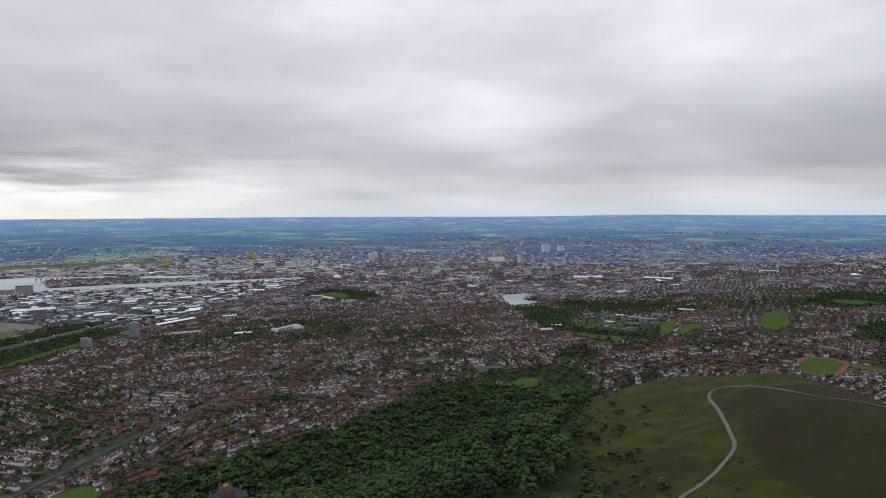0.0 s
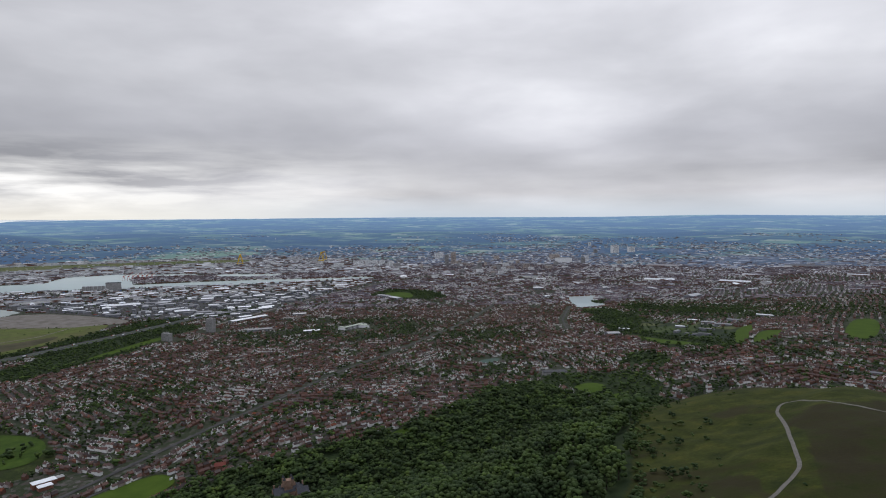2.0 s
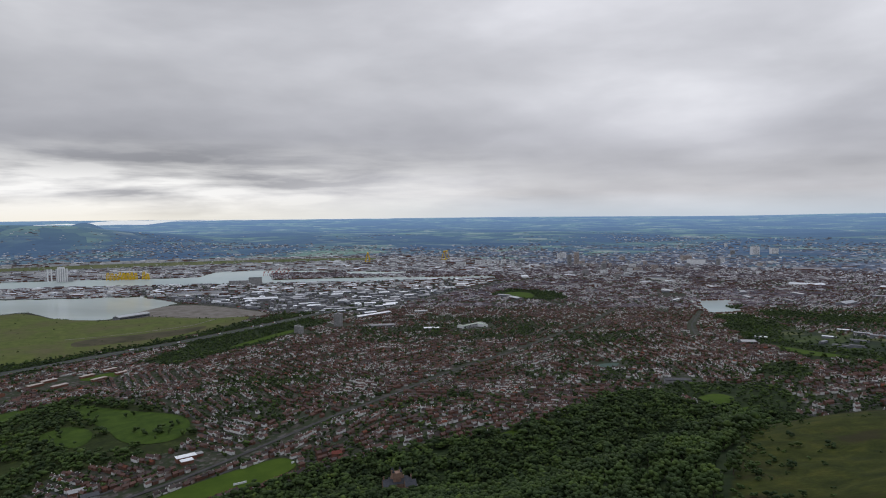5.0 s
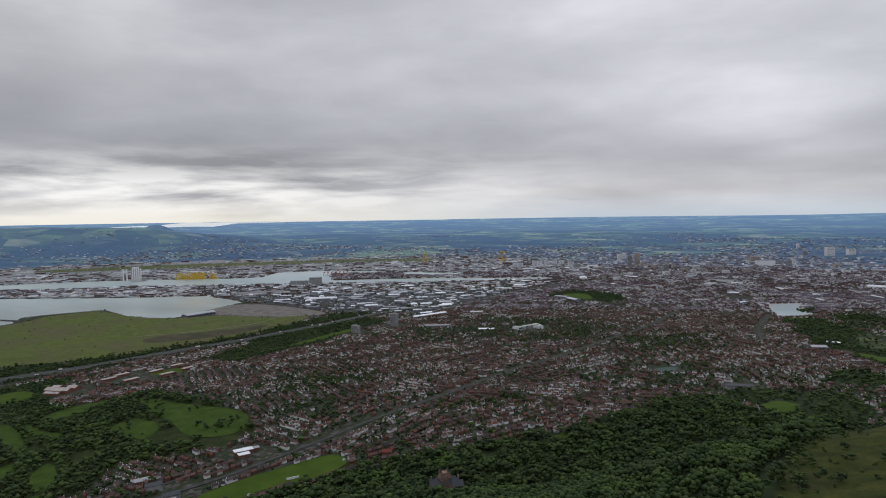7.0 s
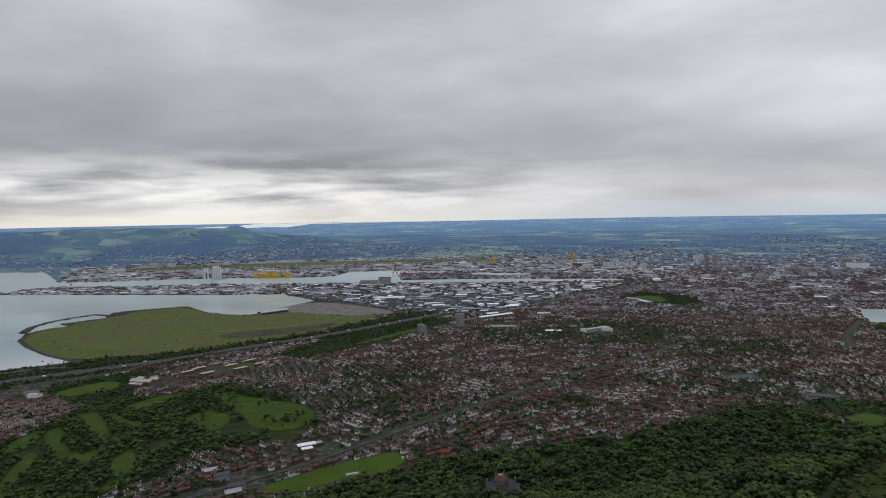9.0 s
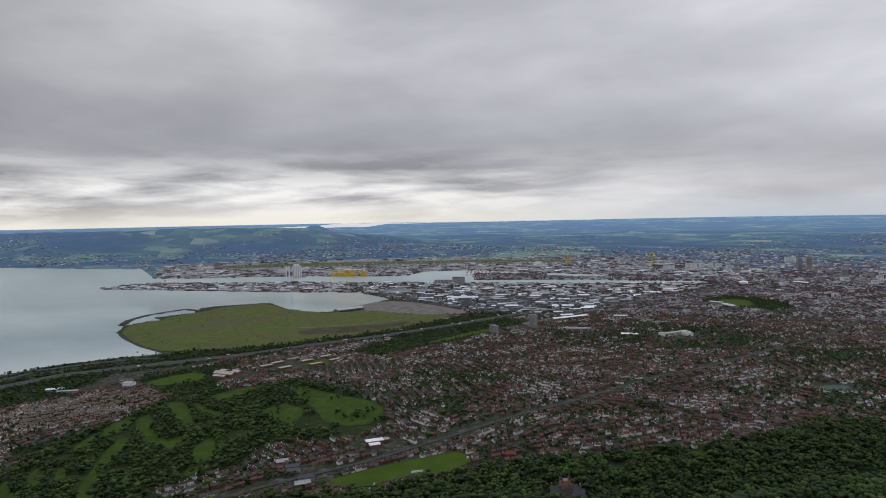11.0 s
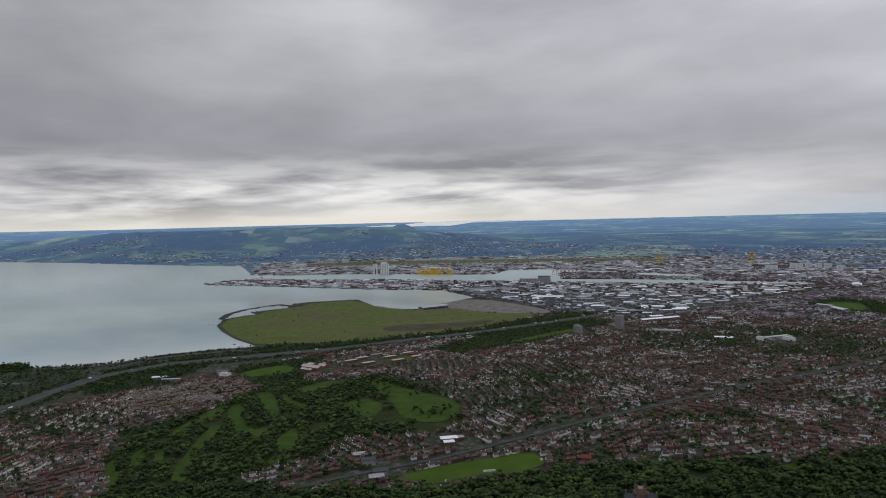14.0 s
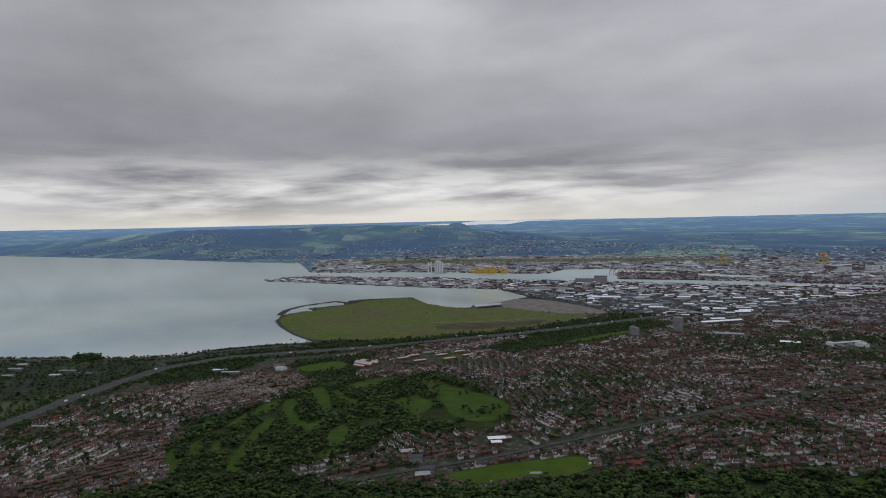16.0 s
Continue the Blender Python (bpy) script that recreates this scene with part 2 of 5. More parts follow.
GROUND = material("ground_cover", ground_paint, 0.95, (0.35, 0.35, 0.5))
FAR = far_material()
MEADOW = material("landfill_grass", lambda n: n.mix(n.span(n.noise(place(n), 0.005, 6.0, 0.6, 0.4), 0.46, 0.64), n.mix(n.span(n.noise(place(n), 0.04, 6.0, 0.65), 0.3, 0.7), (0.064, 0.086, 0.021), (0.116, 0.132, 0.037)), n.mix(n.span(n.noise(place(n), 0.03, 5.0, 0.6), 0.3, 0.7), (0.085, 0.078, 0.040), (0.115, 0.105, 0.050))), 0.95, (0.2, 0.3, 0.5))
LAWN = material("mown_grass", lambda n: n.mix(n.span(n.noise(place(n), 0.03, 6.0, 0.65), 0.3, 0.7), (0.036, 0.066, 0.007), (0.060, 0.096, 0.011)), 0.95, (0.5, 0.2, 0.3))
HEATHER = material("rough_brown_grass", two((0.050, 0.048, 0.026), (0.085, 0.074, 0.046), 0.02), 0.95)
FAIRWAY = material("fairway_grass", lambda n: n.mix(n.span(n.noise(place(n), 0.035, 6.0, 0.7), 0.35, 0.65), (0.027, 0.051, 0.008), (0.052, 0.086, 0.012)), 0.95, (0.5, 0.2, 0.3))
GRAVEL = material("bare_gravel", two((0.13, 0.115, 0.095), (0.21, 0.19, 0.165), 0.02), 0.95, (0.2, 0.4, 0.5))
TARMAC = material("worn_tarmac", two((0.050, 0.048, 0.046), (0.080, 0.077, 0.073), 0.05), 0.9)
CONCRETEWAY = material("motorway_surface", two((0.058, 0.059, 0.061), (0.082, 0.082, 0.083), 0.04), 0.85)
PATH = material("stone_path", two((0.115, 0.105, 0.088), (0.18, 0.168, 0.145), 0.6), 0.95, (1.5, 0.4, 0.2))
MUD = material("shore_mud", two((0.12, 0.105, 0.085), (0.20, 0.18, 0.15), 0.03), 0.8)
TRACK = material("red_running_track", two((0.19, 0.055, 0.040), (0.25, 0.075, 0.052), 0.15), 0.9)
TEAL = material("green_court", two((0.055, 0.085, 0.07), (0.075, 0.11, 0.09), 0.1), 0.9)
LEAF = material("leaves", leaf_paint(False), 0.8, (0.9, 0.6, 0.4), 0.0, 0.08)
LEAVES = material("leaves_mass", leaf_paint(True), 0.8, (0.9, 0.6, 0.4), 0.0, 0.08)
BARK = material("bark", two((0.06, 0.045, 0.03), (0.11, 0.09, 0.07), 2.0), 0.95)
ROOF = material("clay_tiles", roof_paint(False), 0.85)
ROOFS = material("clay_tiles_mass", roof_paint(True), 0.85)
# Inner-city roofs, with distance haze put into the colour as grey-blue.
HAZED_ROOFS = material("far_roofs_haze_tinted", lambda n: n.mix(n.span(n.noise(place(n), 0.02, 4.0), 0.4, 0.6), n.ramp(chance(n, True), [(0.0, (0.080, 0.078, 0.092)), (0.5, (0.125, 0.114, 0.130)), (0.8, (0.170, 0.135, 0.140)), (1.0, (0.40, 0.39, 0.40))]), n.ramp(chance(n, True), [(0.0, (0.095, 0.078, 0.084)), (0.6, (0.150, 0.112, 0.114)), (1.0, (0.28, 0.24, 0.24))])), 0.8)
WALL = material("house_walls", wall_paint(False), 0.9)
WALLS = material("house_walls_mass", wall_paint(True), 0.9)
SHED = material("profiled_metal_sheet", shed_paint, 0.55, None, 0.0, 0.5)
SHEDS = material("metal_sheet_mass", shed_paint_mass, 0.55, None, 0.0, 0.4)
CARGO = material("painted_steel_goods", cargo_paint, 0.6)
LICHEN = material("green_felt_roof", two((0.38, 0.42, 0.34), (0.52, 0.55, 0.46), 0.1), 0.9)
TANROOF = material("tan_tiles", two((0.12, 0.088, 0.068), (0.20, 0.155, 0.125), 0.1), 0.9)
PALEROOF = material("sandy_roof", two((0.34, 0.27, 0.23), (0.52, 0.46, 0.41), 0.1), 0.9)
CARPAINT = material("car_paint", lambda n: n.ramp(chance(n, False), [(0.0, (0.04, 0.04, 0.05)), (0.4, (0.30, 0.31, 0.32)), (0.7, (0.7, 0.7, 0.7)), (1.0, (0.35, 0.05, 0.04))]), 0.3, None, 0.0, 0.5)
SHEDWALL = material("cladding", lambda n: n.mix(n.span(n.noise(place(n), 0.1, 4.0), 0.3, 0.7), (0.13, 0.135, 0.15), (0.26, 0.265, 0.28)), 0.6)
WHITE = material("white_render", two((0.70, 0.70, 0.69), (0.84, 0.84, 0.83), 0.15), 0.8)
CONCRETE = material("grey_concrete", two((0.24, 0.235, 0.225), (0.36, 0.35, 0.34), 0.12), 0.9)
GLASS = material("dark_window_glass", two((0.03, 0.035, 0.04), (0.06, 0.068, 0.075), 0.2), 0.15, None, 0.0, 0.6)
BRICK = material("red_brick", two((0.16, 0.075, 0.052), (0.24, 0.115, 0.08), 0.25), 0.9)
SANDSTONE = material("weathered_sandstone", two((0.20, 0.125, 0.088), (0.33, 0.22, 0.16), 0.2), 0.95, (0.8, 0.4, 0.3))
STONE = material("dark_boulders", two((0.035, 0.035, 0.03), (0.085, 0.082, 0.072), 0.2), 0.95)
SLATE = material("slate", two((0.045, 0.047, 0.052), (0.085, 0.085, 0.09), 0.5), 0.7)
YELLOW = material("yellow_paint", two((0.62, 0.40, 0.02), (0.78, 0.52, 0.04), 0.2), 0.6)
REDROOF = material("bright_red_tiles", two((0.17, 0.055, 0.042), (0.23, 0.075, 0.055), 0.4), 0.85)
RED = material("red_paint", two((0.35, 0.06, 0.04), (0.48, 0.09, 0.06), 0.2), 0.6)
STEEL = material("galvanised_steel", two((0.30, 0.31, 0.32), (0.46, 0.47, 0.48), 0.4), 0.5, None, 0.6)


def water_material():
    m = bpy.data.materials.new("grey_sea_water")
    m.use_nodes = True
    n = Nodes(m.node_tree)
    p = place(n)
    silt = n.mix(n.span(n.noise(n.vmath("MULTIPLY", p, (1, 2.4, 1)), 0.0012, 5.0, 0.55, 0.5), 0.35, 0.65), (0.46, 0.51, 0.46), (0.55, 0.59, 0.53))
    waves = n.noise(p, 0.10, 6.0, 0.65)
    b = n.add("ShaderNodeBump", {"Height": waves, "Strength": 0.07, "Distance": 0.5})
    bsdf = n.add("ShaderNodeBsdfPrincipled", {"Base Color": silt, "Roughness": n.span(n.noise(p, 0.003, 4.0, 0.5), 0.3, 0.7, 0.05, 0.16), "IOR": 1.33, "Normal": b.outputs[0]})
    n.add("ShaderNodeOutputMaterial", {0: bsdf.outputs[0]})
    return m


WATER = water_material()
AIRGRASS = material("airfield_grass", two((0.115, 0.135, 0.060), (0.165, 0.17, 0.085), 0.01), 0.95)
CONCRETE_YARD = material("pale_yard", two((0.19, 0.195, 0.185), (0.36, 0.36, 0.345), 0.012), 0.9)
# Sky shine on the far lough: painted near white and given emission.
FAR_SHINE = material("far_water_painted_shine", two((0.70, 0.72, 0.72), (0.85, 0.85, 0.82), 0.002), 0.5)
_glow = [k for k in FAR_SHINE.node_tree.nodes if k.type == "BSDF_PRINCIPLED"][0]
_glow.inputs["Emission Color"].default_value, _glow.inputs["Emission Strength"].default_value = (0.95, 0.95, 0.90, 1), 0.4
PALE = material("pale_far_roofs", lambda n: n.ramp(chance(n, True), [(0.0, (0.10, 0.09, 0.10)), (0.45, (0.20, 0.17, 0.17)), (0.7, (0.40, 0.39, 0.39)), (1.0, (0.82, 0.82, 0.82))]), 0.8)

# ---- the lie of the land ----
EYE0 = np.array([48.0, 26.0, 451.0])
REACH, RIM = 3600.0, 4930.0


def fold(points):
    """Beyond 3.6 km the country is drawn in along the line of sight from the hilltop, so that 30 km of it end as a rim 4.85 km out."""
    p = np.asarray(points, float).reshape(-1, 3)
    d = p - EYE0
    far = np.maximum(np.hypot(d[:, 0], d[:, 1]), 1.0)
    near = np.where(far < REACH, far, REACH + (RIM - REACH) * (far - REACH) / (np.maximum(far, REACH) - REACH + RIM - REACH))
    return EYE0 + d * (near / far)[:, None]


def inside(x, y, poly):
    x, y = np.asarray(x, float), np.asarray(y, float)
    r = np.zeros(x.shape, bool)
    for (ax, ay), (bx, by) in zip(poly, poly[1:] + poly[:1]):
        if ay != by:
            r ^= ((ay > y) != (by > y)) & (x < (bx - ax) * (y - ay) / (by - ay) + ax)
    return r


def line_gap(x, y, line):
    """Distance to a polyline."""
    x, y = np.asarray(x, float), np.asarray(y, float)
    best = np.full(x.shape, 1e9)
    for (ax, ay), (bx, by) in zip(line, line[1:]):
        dx, dy = bx - ax, by - ay
        t = np.clip(((x - ax) * dx + (y - ay) * dy) / max(dx * dx + dy * dy, 1e-9), 0, 1)
        best = np.minimum(best, np.hypot(x - ax - t * dx, y - ay - t * dy))
    return best


SHORE_NEAR = [(-2550, 271), (-2400, 418), (-2325, 491), (-2247, 579), (-2136, 713), (-2135, 910), (-2087, 1040), (-2002, 1196)]
SHORE_POINT = [(-2202, 1213), (-2420, 1262), (-2584, 1318), (-2640, 1365), (-2726, 1418), (-2763, 1559), (-2700, 1600), (-2846, 1619), (-2810, 1821), (-2952, 1945), (-2919, 2038), (-2860, 2156), (-2784, 2254), (-2505, 2145), (-2342, 2145), (-2235, 2185), (-2257, 2390), (-2302, 2730)]
SHORE_PORT = [(-2703, 2882), (-3027, 2703), (-3366, 2563), (-3822, 2390), (-4181, 2261), (-4480, 2135), (-4545, 2180), (-4603, 2407), (-4570, 2617), (-4060, 2785), (-3566, 3137), (-3142, 3310), (-2619, 3583), (-1879, 3882), (-959, 4405)]
SHORE_DOCKS = [(-986, 4516), (-1636, 4270), (-2023, 4166), (-2481, 3886), (-2803, 4373), (-2237, 4586), (-2146, 4409), (-1917, 4418), (-1568, 4642), (-1804, 4684), (-2634, 4638), (-3055, 4571), (-3304, 4322), (-3156, 3911), (-3631, 3677), (-4082, 3455), (-4497, 3077), (-4901, 2762)]
SHORE_FAR = [(-6203, 3342), (-6610, 3160), (-7337, 2916), (-9139, 2427), (-11079, 1711), (-12650, 1132), (-22000, -2500), (-22000, -9000), (-6500, -3600), (-3300, -500)]
SEA = SHORE_NEAR + SHORE_POINT + SHORE_PORT + SHORE_DOCKS + SHORE_FAR
LAKE = [(302, 3248), (465, 3314), (434, 3154), (467, 3068), (459, 2930), (388, 2858), (319, 2825)]
LAKE_LEVEL = 30.0
WOOD = [(-934, 238), (-892, 304), (-880, 366), (-822, 432), (-778, 495), (-668, 510), (-606, 564), (-558, 611), (-489, 665), (-428, 785), (-325, 897), (-245, 945), (-164, 1018), (-87, 1128), (-29, 1245), (50, 1287), (128, 1172), (228, 1134), (300, 1120), (240, 980), (170, 700), (122, 535), (92, 440), (84, 380), (72, 317), (48, 258), (20, 200), (-100, 100), (-400, 50), (-700, 120)]
LANDFILL = [(-2056, 1171), (-2604, 1327), (-2666, 1389), (-2747, 1599), (-2794, 1873), (-2843, 1990), (-2757, 2222), (-2418, 2119), (-2191, 2142), (-2060, 2286), (-1794, 2317), (-1587, 2441), (-1594, 1926), (-1678, 1634), (-1801, 1417), (-1898, 1296)]
YARD = [(-2257, 2408), (-2278, 2608), (-2095, 2685), (-1625, 2545), (-1590, 2450), (-1794, 2322), (-2060, 2291), (-2191, 2150)]
GOLF = [(-1341, 807), (-1315, 958), (-1188, 1097), (-1023, 1088), (-808, 1013), (-715, 923), (-706, 839), (-825, 723), (-792, 628), (-806, 509), (-834, 437), (-888, 344), (-1080, 391), (-1159, 456), (-1252, 622)]
MOTORWAY = [(-1250, 3000), (-1384, 2539), (-1457, 2172), (-1533, 1840), (-1622, 1583), (-1729, 1295), (-1854, 1043), (-1948, 842), (-1943, 656), (-1854, 495), (-1741, 339), (-1629, 229), (-1500, 90), (-1300, -80)]
SHORE_ROAD = [(-2698, 80), (-2498, 260), (-2278, 474), (-2190, 560), (-2095, 690), (-2090, 800), (-2040, 930), (-1981, 1080), (-1890, 1130)]
RAILWAY = [(-1196, 2416), (-1106, 3019), (-1010, 3561), (-822, 4080), (-581, 4523)]
MAIN_ROAD = [(-690, 540), (-650, 640), (-605, 735), (-570, 850), (-540, 960), (-500, 1110), (-465, 1250), (-435, 1400), (-400, 1560), (-330, 1750), (-263, 2030), (-150, 2500), (-60, 3100)]
HILL_PATH = [(40, 150), (93, 238), (101, 245), (110, 253), (121, 265), (132, 279), (138, 287), (142, 297), (147, 313), (154, 334), (163, 358), (175, 395), (181, 416), (189, 432), (198, 442), (202, 436), (204, 420), (206, 400), (210, 387), (216, 368), (225, 359), (232, 350), (240, 330), (270, 302), (330, 242)]
LAKE_ROAD = [(290, 2900), (272, 2780), (215, 2400), (209, 2254), (207, 2120)]
FAIRWAYS = [
    [(-1332, 817), (-1310, 849), (-1193, 803), (-1060, 720), (-1096, 720), (-1219, 770)],
    [(-1262, 843), (-1244, 854), (-1146, 819), (-1061, 833), (-1039, 815), (-1099, 789), (-1172, 802)],
    [(-1047, 875), (-1038, 939), (-954, 920), (-903, 865), (-900, 829), (-940, 834), (-1013, 853)],
    [(-1195, 1074), (-1099, 1060), (-972, 1038), (-856, 1032), (-783, 987), (-738, 910), (-760, 869), (-830, 862), (-917, 920), (-1025, 970), (-1116, 1016)],
    [(-1256, 709), (-1273, 744), (-1187, 716), (-1133, 677), (-1029, 649), (-1038, 689), (-978, 657), (-972, 619), (-1038, 618), (-1162, 659)],
    [(-1293, 721), (-1234, 689), (-1181, 647), (-1182, 598), (-1129, 544), (-1107, 515), (-1176, 547), (-1229, 618), (-1268, 668)],
    [(-1144, 613), (-1130, 630), (-1069, 599), (-1027, 552), (-969, 497), (-861, 447), (-873, 423), (-935, 454), (-1048, 539)],
    [(-1095, 448), (-1105, 471), (-1041, 448), (-995, 414), (-1032, 415)],
    [(-1070, 478), (-1059, 490), (-989, 457), (-992, 442)],
    [(-1070, 395), (-1090, 415), (-970, 383), (-918, 353), (-963, 348)],
    [(-960, 675), (-965, 708), (-847, 634), (-859, 601), (-919, 630)],
    [(-854, 584), (-847, 605), (-808, 584), (-821, 557)],
    [(-1289, 901), (-1277, 1032), (-1227, 1089), (-1217, 989), (-1213, 877)],
]
CRICKET = [(-603, 650), (-563, 748), (-503, 845), (-470, 835), (-448, 805), (-478, 729), (-525, 663), (-572, 640)]
GREENS = [
    [(-1306, 1802), (-1298, 1964), (-1281, 2178), (-1235, 2190), (-1258, 1905), (-1283, 1788)],
    [(-1640, 930), (-1625, 1070), (-1532, 1064), (-1483, 994), (-1551, 902)],
    [(-732, 3550), (-582, 3622), (-495, 3366), (-606, 3299)],
    [(673, 1917), (788, 2057), (639, 1706), (579, 1625)],
    [(724, 1865), (795, 1852), (733, 1744), (605, 1600)],
    [(908, 1774), (1063, 2025), (1130, 2002), (934, 1660), (874, 1677)],
    [(365, 1958), (400, 1911), (543, 1653), (436, 1708)],
    [(1399, 2288), (1516, 2185), (1502, 2086), (1386, 2108)],
    [(847, 1273), (900, 1215), (870, 1176), (816, 1217)],
    [(128, 1226), (174, 1277), (206, 1221), (170, 1169)],
    [(300, 2790), (340, 2800), (420, 2700), (330, 2700)],
    [(-190, 985), (-111, 1065), (-106, 1045), (-165, 968)],
    [(178, 1148), (232, 1186), (228, 1136), (193, 1119)],
    [(-1420, 1290), (-1400, 1400), (-1330, 1380), (-1350, 1290)],
]
TRACK_AT, TRACK_TURN = (768, 1248), 0.85

INDUSTRY = [(-2300, 2735), (-2703, 2890), (-3142, 3290), (-2619, 3563), (-1879, 3862), (-959, 4385), (-820, 4060), (-985, 3560), (-1080, 3019), (-1150, 2640), (-1390, 2560), (-1620, 2560), (-2095, 2700)]
PORT = [(-2760, 2890), (-3027, 2723), (-3366, 2583), (-3822, 2410), (-4181, 2281), (-4470, 2160), (-4540, 2400), (-4510, 2590), (-4060, 2760), (-3566, 3110), (-3180, 3270)]
PARKS = [
    [(-1290, 1500), (-1420, 1500), (-1500, 1900), (-1380, 2450), (-1230, 2400), (-1230, 1850)],
    [(-1540, 905), (-1720, 960), (-1640, 1250), (-1430, 1050), (-1330, 960), (-1345, 835)],
    [(-1930, 560), (-2010, 700), (-1980, 1000), (-1800, 900), (-1690, 700), (-1740, 560)],
    [(330, 2050), (320, 2700), (420, 2770), (470, 2480), (570, 2160), (720, 1980), (650, 1700), (560, 1610), (430, 1640)],
    [(500, 2880), (920, 2480), (880, 2330), (720, 2430), (500, 2640)],
    [(-480, 3250), (-780, 3450), (-700, 3750), (-420, 3650), (-330, 3350)],
    [(1150, 1420), (1000, 1500), (1200, 1750), (1500, 1650)],
    [(1300, 2000), (1250, 2250), (1600, 2500), (1800, 2200)],
    [(-1260, 465), (-1277, 586), (-1240, 640), (-1170, 520), (-1180, 440)],
    [(60, 1300), (120, 1420), (300, 1330), (300, 1130), (200, 1120)],
    [(-2000, 1150), (-1880, 1080), (-1790, 1240), (-1680, 1530), (-1590, 1830), (-1500, 2200), (-1420, 2600), (-1560, 2500), (-1610, 1930), (-1700, 1630), (-1820, 1400), (-1920, 1280)],
    [(250, 1480), (360, 1640), (420, 1500), (330, 1400)],
]
# leafy quarters where houses and tall trees mix, and scrubby ground by the shore
GROVES = [
    [(-800, 2150), (-760, 2600), (-420, 2700), (-250, 2450), (-330, 2150), (-560, 2050)],
    [(-640, 1180), (-740, 1100), (-700, 980), (-590, 1010)],
    [(-430, 1180), (-330, 1260), (-280, 1200), (-370, 1120)],
    [(-720, 760), (-800, 640), (-820, 520), (-780, 500), (-690, 600)],
    [(-1000, 2000), (-1020, 2250), (-700, 2400), (-650, 2150), (-820, 1950)],
    [(-900, 1150), (-980, 1350), (-820, 1480), (-700, 1330), (-760, 1180)],
    [(-250, 1900), (-200, 2150), (60, 2250), (120, 1950), (-60, 1800)],
    [(420, 2480), (560, 2900), (900, 2700), (1300, 2300), (1200, 2080), (820, 2150)],
]
SCRUB = [(-2480, 215), (-2280, 420), (-2140, 600), (-2000, 650), (-1900, 480), (-1760, 330), (-1650, 200), (-1900, -50), (-2300, 0)]
TERRACES = [(-1661, 576), (-1660, 745), (-1517, 897), (-1345, 820), (-1351, 651), (-1428, 517)]
DEPOT = [(462, 2250), (687, 2380), (790, 2230), (715, 1990), (590, 1720), (500, 1850), (440, 2010)]
SLIP_ROAD = [(-1930, 1130), (-1990, 1040), (-2059, 895), (-2065, 810), (-2022, 707), (-1941, 601), (-1843, 490)]
LANDFILL_TRACK = [(-1945, 1724), (-1867, 1802), (-1781, 1924), (-1696, 2096), (-1708, 2264), (-1758, 2502)]
BARE_BANK = [(-1905, 1715), (-1753, 1895), (-1673, 2033), (-1640, 2154), (-1612, 1959), (-1690, 1780), (-1790, 1613)]
BREAKWATER = [(-2762, 1422), (-2875, 1515), (-2947, 1630), (-2970, 1740), (-2980, 1867), (-2860, 1875)]
# the bearings of the streets, quarter by quarter
BEARINGS = [(-370, 1700, 62), (-790, 1900, 76), (-260, 1000, 59), (-270, 1340, 2), (-140, 1800, 116), (216, 1260, 120), (370, 1460, 102), (-226, 1437, 135), (-1177, 1640, 86), (-1450, 690, 80), (-1610, 450, 128), (-366, 1030, 75), (1018, 1750, 63), (670, 1140, 124), (-940, 1400, 143)]
HEATH = [
    [(63, 255), (93, 305), (110, 307), (119, 286), (116, 268), (89, 241), (50, 200)],
    [(172, 375), (200, 395), (260, 405), (330, 380), (330, 200), (128, 200), (128, 223), (141, 280), (160, 340)],
    [(150, 530), (215, 535), (230, 600), (150, 600)],
]
EAST_BANK = [(-4901, 2790), (-4497, 3100), (-4082, 3480), (-3631, 3700), (-3200, 3930), (-3340, 4330), (-3055, 4600), (-2634, 4670), (-1804, 4720), (-1100, 4750), (-600, 5300), (-1500, 6300), (-2500, 6700), (-4600, 5600), (-6000, 4300), (-6100, 3420)]
AIRFIELD = [(-5700, 3900), (-4700, 5000), (-3400, 5900), (-2700, 6250), (-2500, 5900), (-3600, 5300), (-4500, 4500), (-5500, 3650)]


def city_height(x, y):
    u = -0.75 * x + 0.66 * y
    z = np.interp(u, [300, 600, 850, 1050, 1440, 1800, 2100, 2500, 2800], [140, 126, 96, 78, 52, 22, 9, 4, 2.5])
    return np.minimum(z, 5 + 0.06 * np.clip(x + 1700, 0, None))


def hill_height(x, y):
    v, w = -0.8 * x + 0.6 * y, 0.25 * x + 0.97 * y
    crest = np.interp(v, [-600, 0, 53, 81, 104, 177, 243, 364, 480, 620, 760, 1200], [362, 351, 343, 336, 325, 306, 282, 212, 158, 120, 70, -60])
    t = np.clip(w - 520, 0, None)
    q = np.clip(x - 195, 0, None)
    return crest - np.where(t < 220, 0.0016 * t * t, 77 + 0.70 * (t - 220)) - np.where(q < 150, 0.0026 * q * q, 58.5 + 0.8 * (q - 150))


def waves2(x, y, seed=0.0):
    """A cheap smooth relief between -1 and 1."""
    return (np.sin(x * 1.0 + 1.3 * np.sin(y * 0.7 + seed)) * np.cos(y * 1.1 + 1.7 * np.sin(x * 0.6 + seed * 2)) + 0.5 * np.sin(2.3 * x - 1.9 * y + seed) * np.cos(1.7 * x + 2.6 * y)) / 1.5


def ragged(x, y, poly, wide=24.0):
    """Inside an outline whose edge wanders."""
    return inside(x + wide * waves2(x / 42, y / 42, 1.5), y + wide * waves2(y / 42 + 3, x / 42, 4.5), poly)


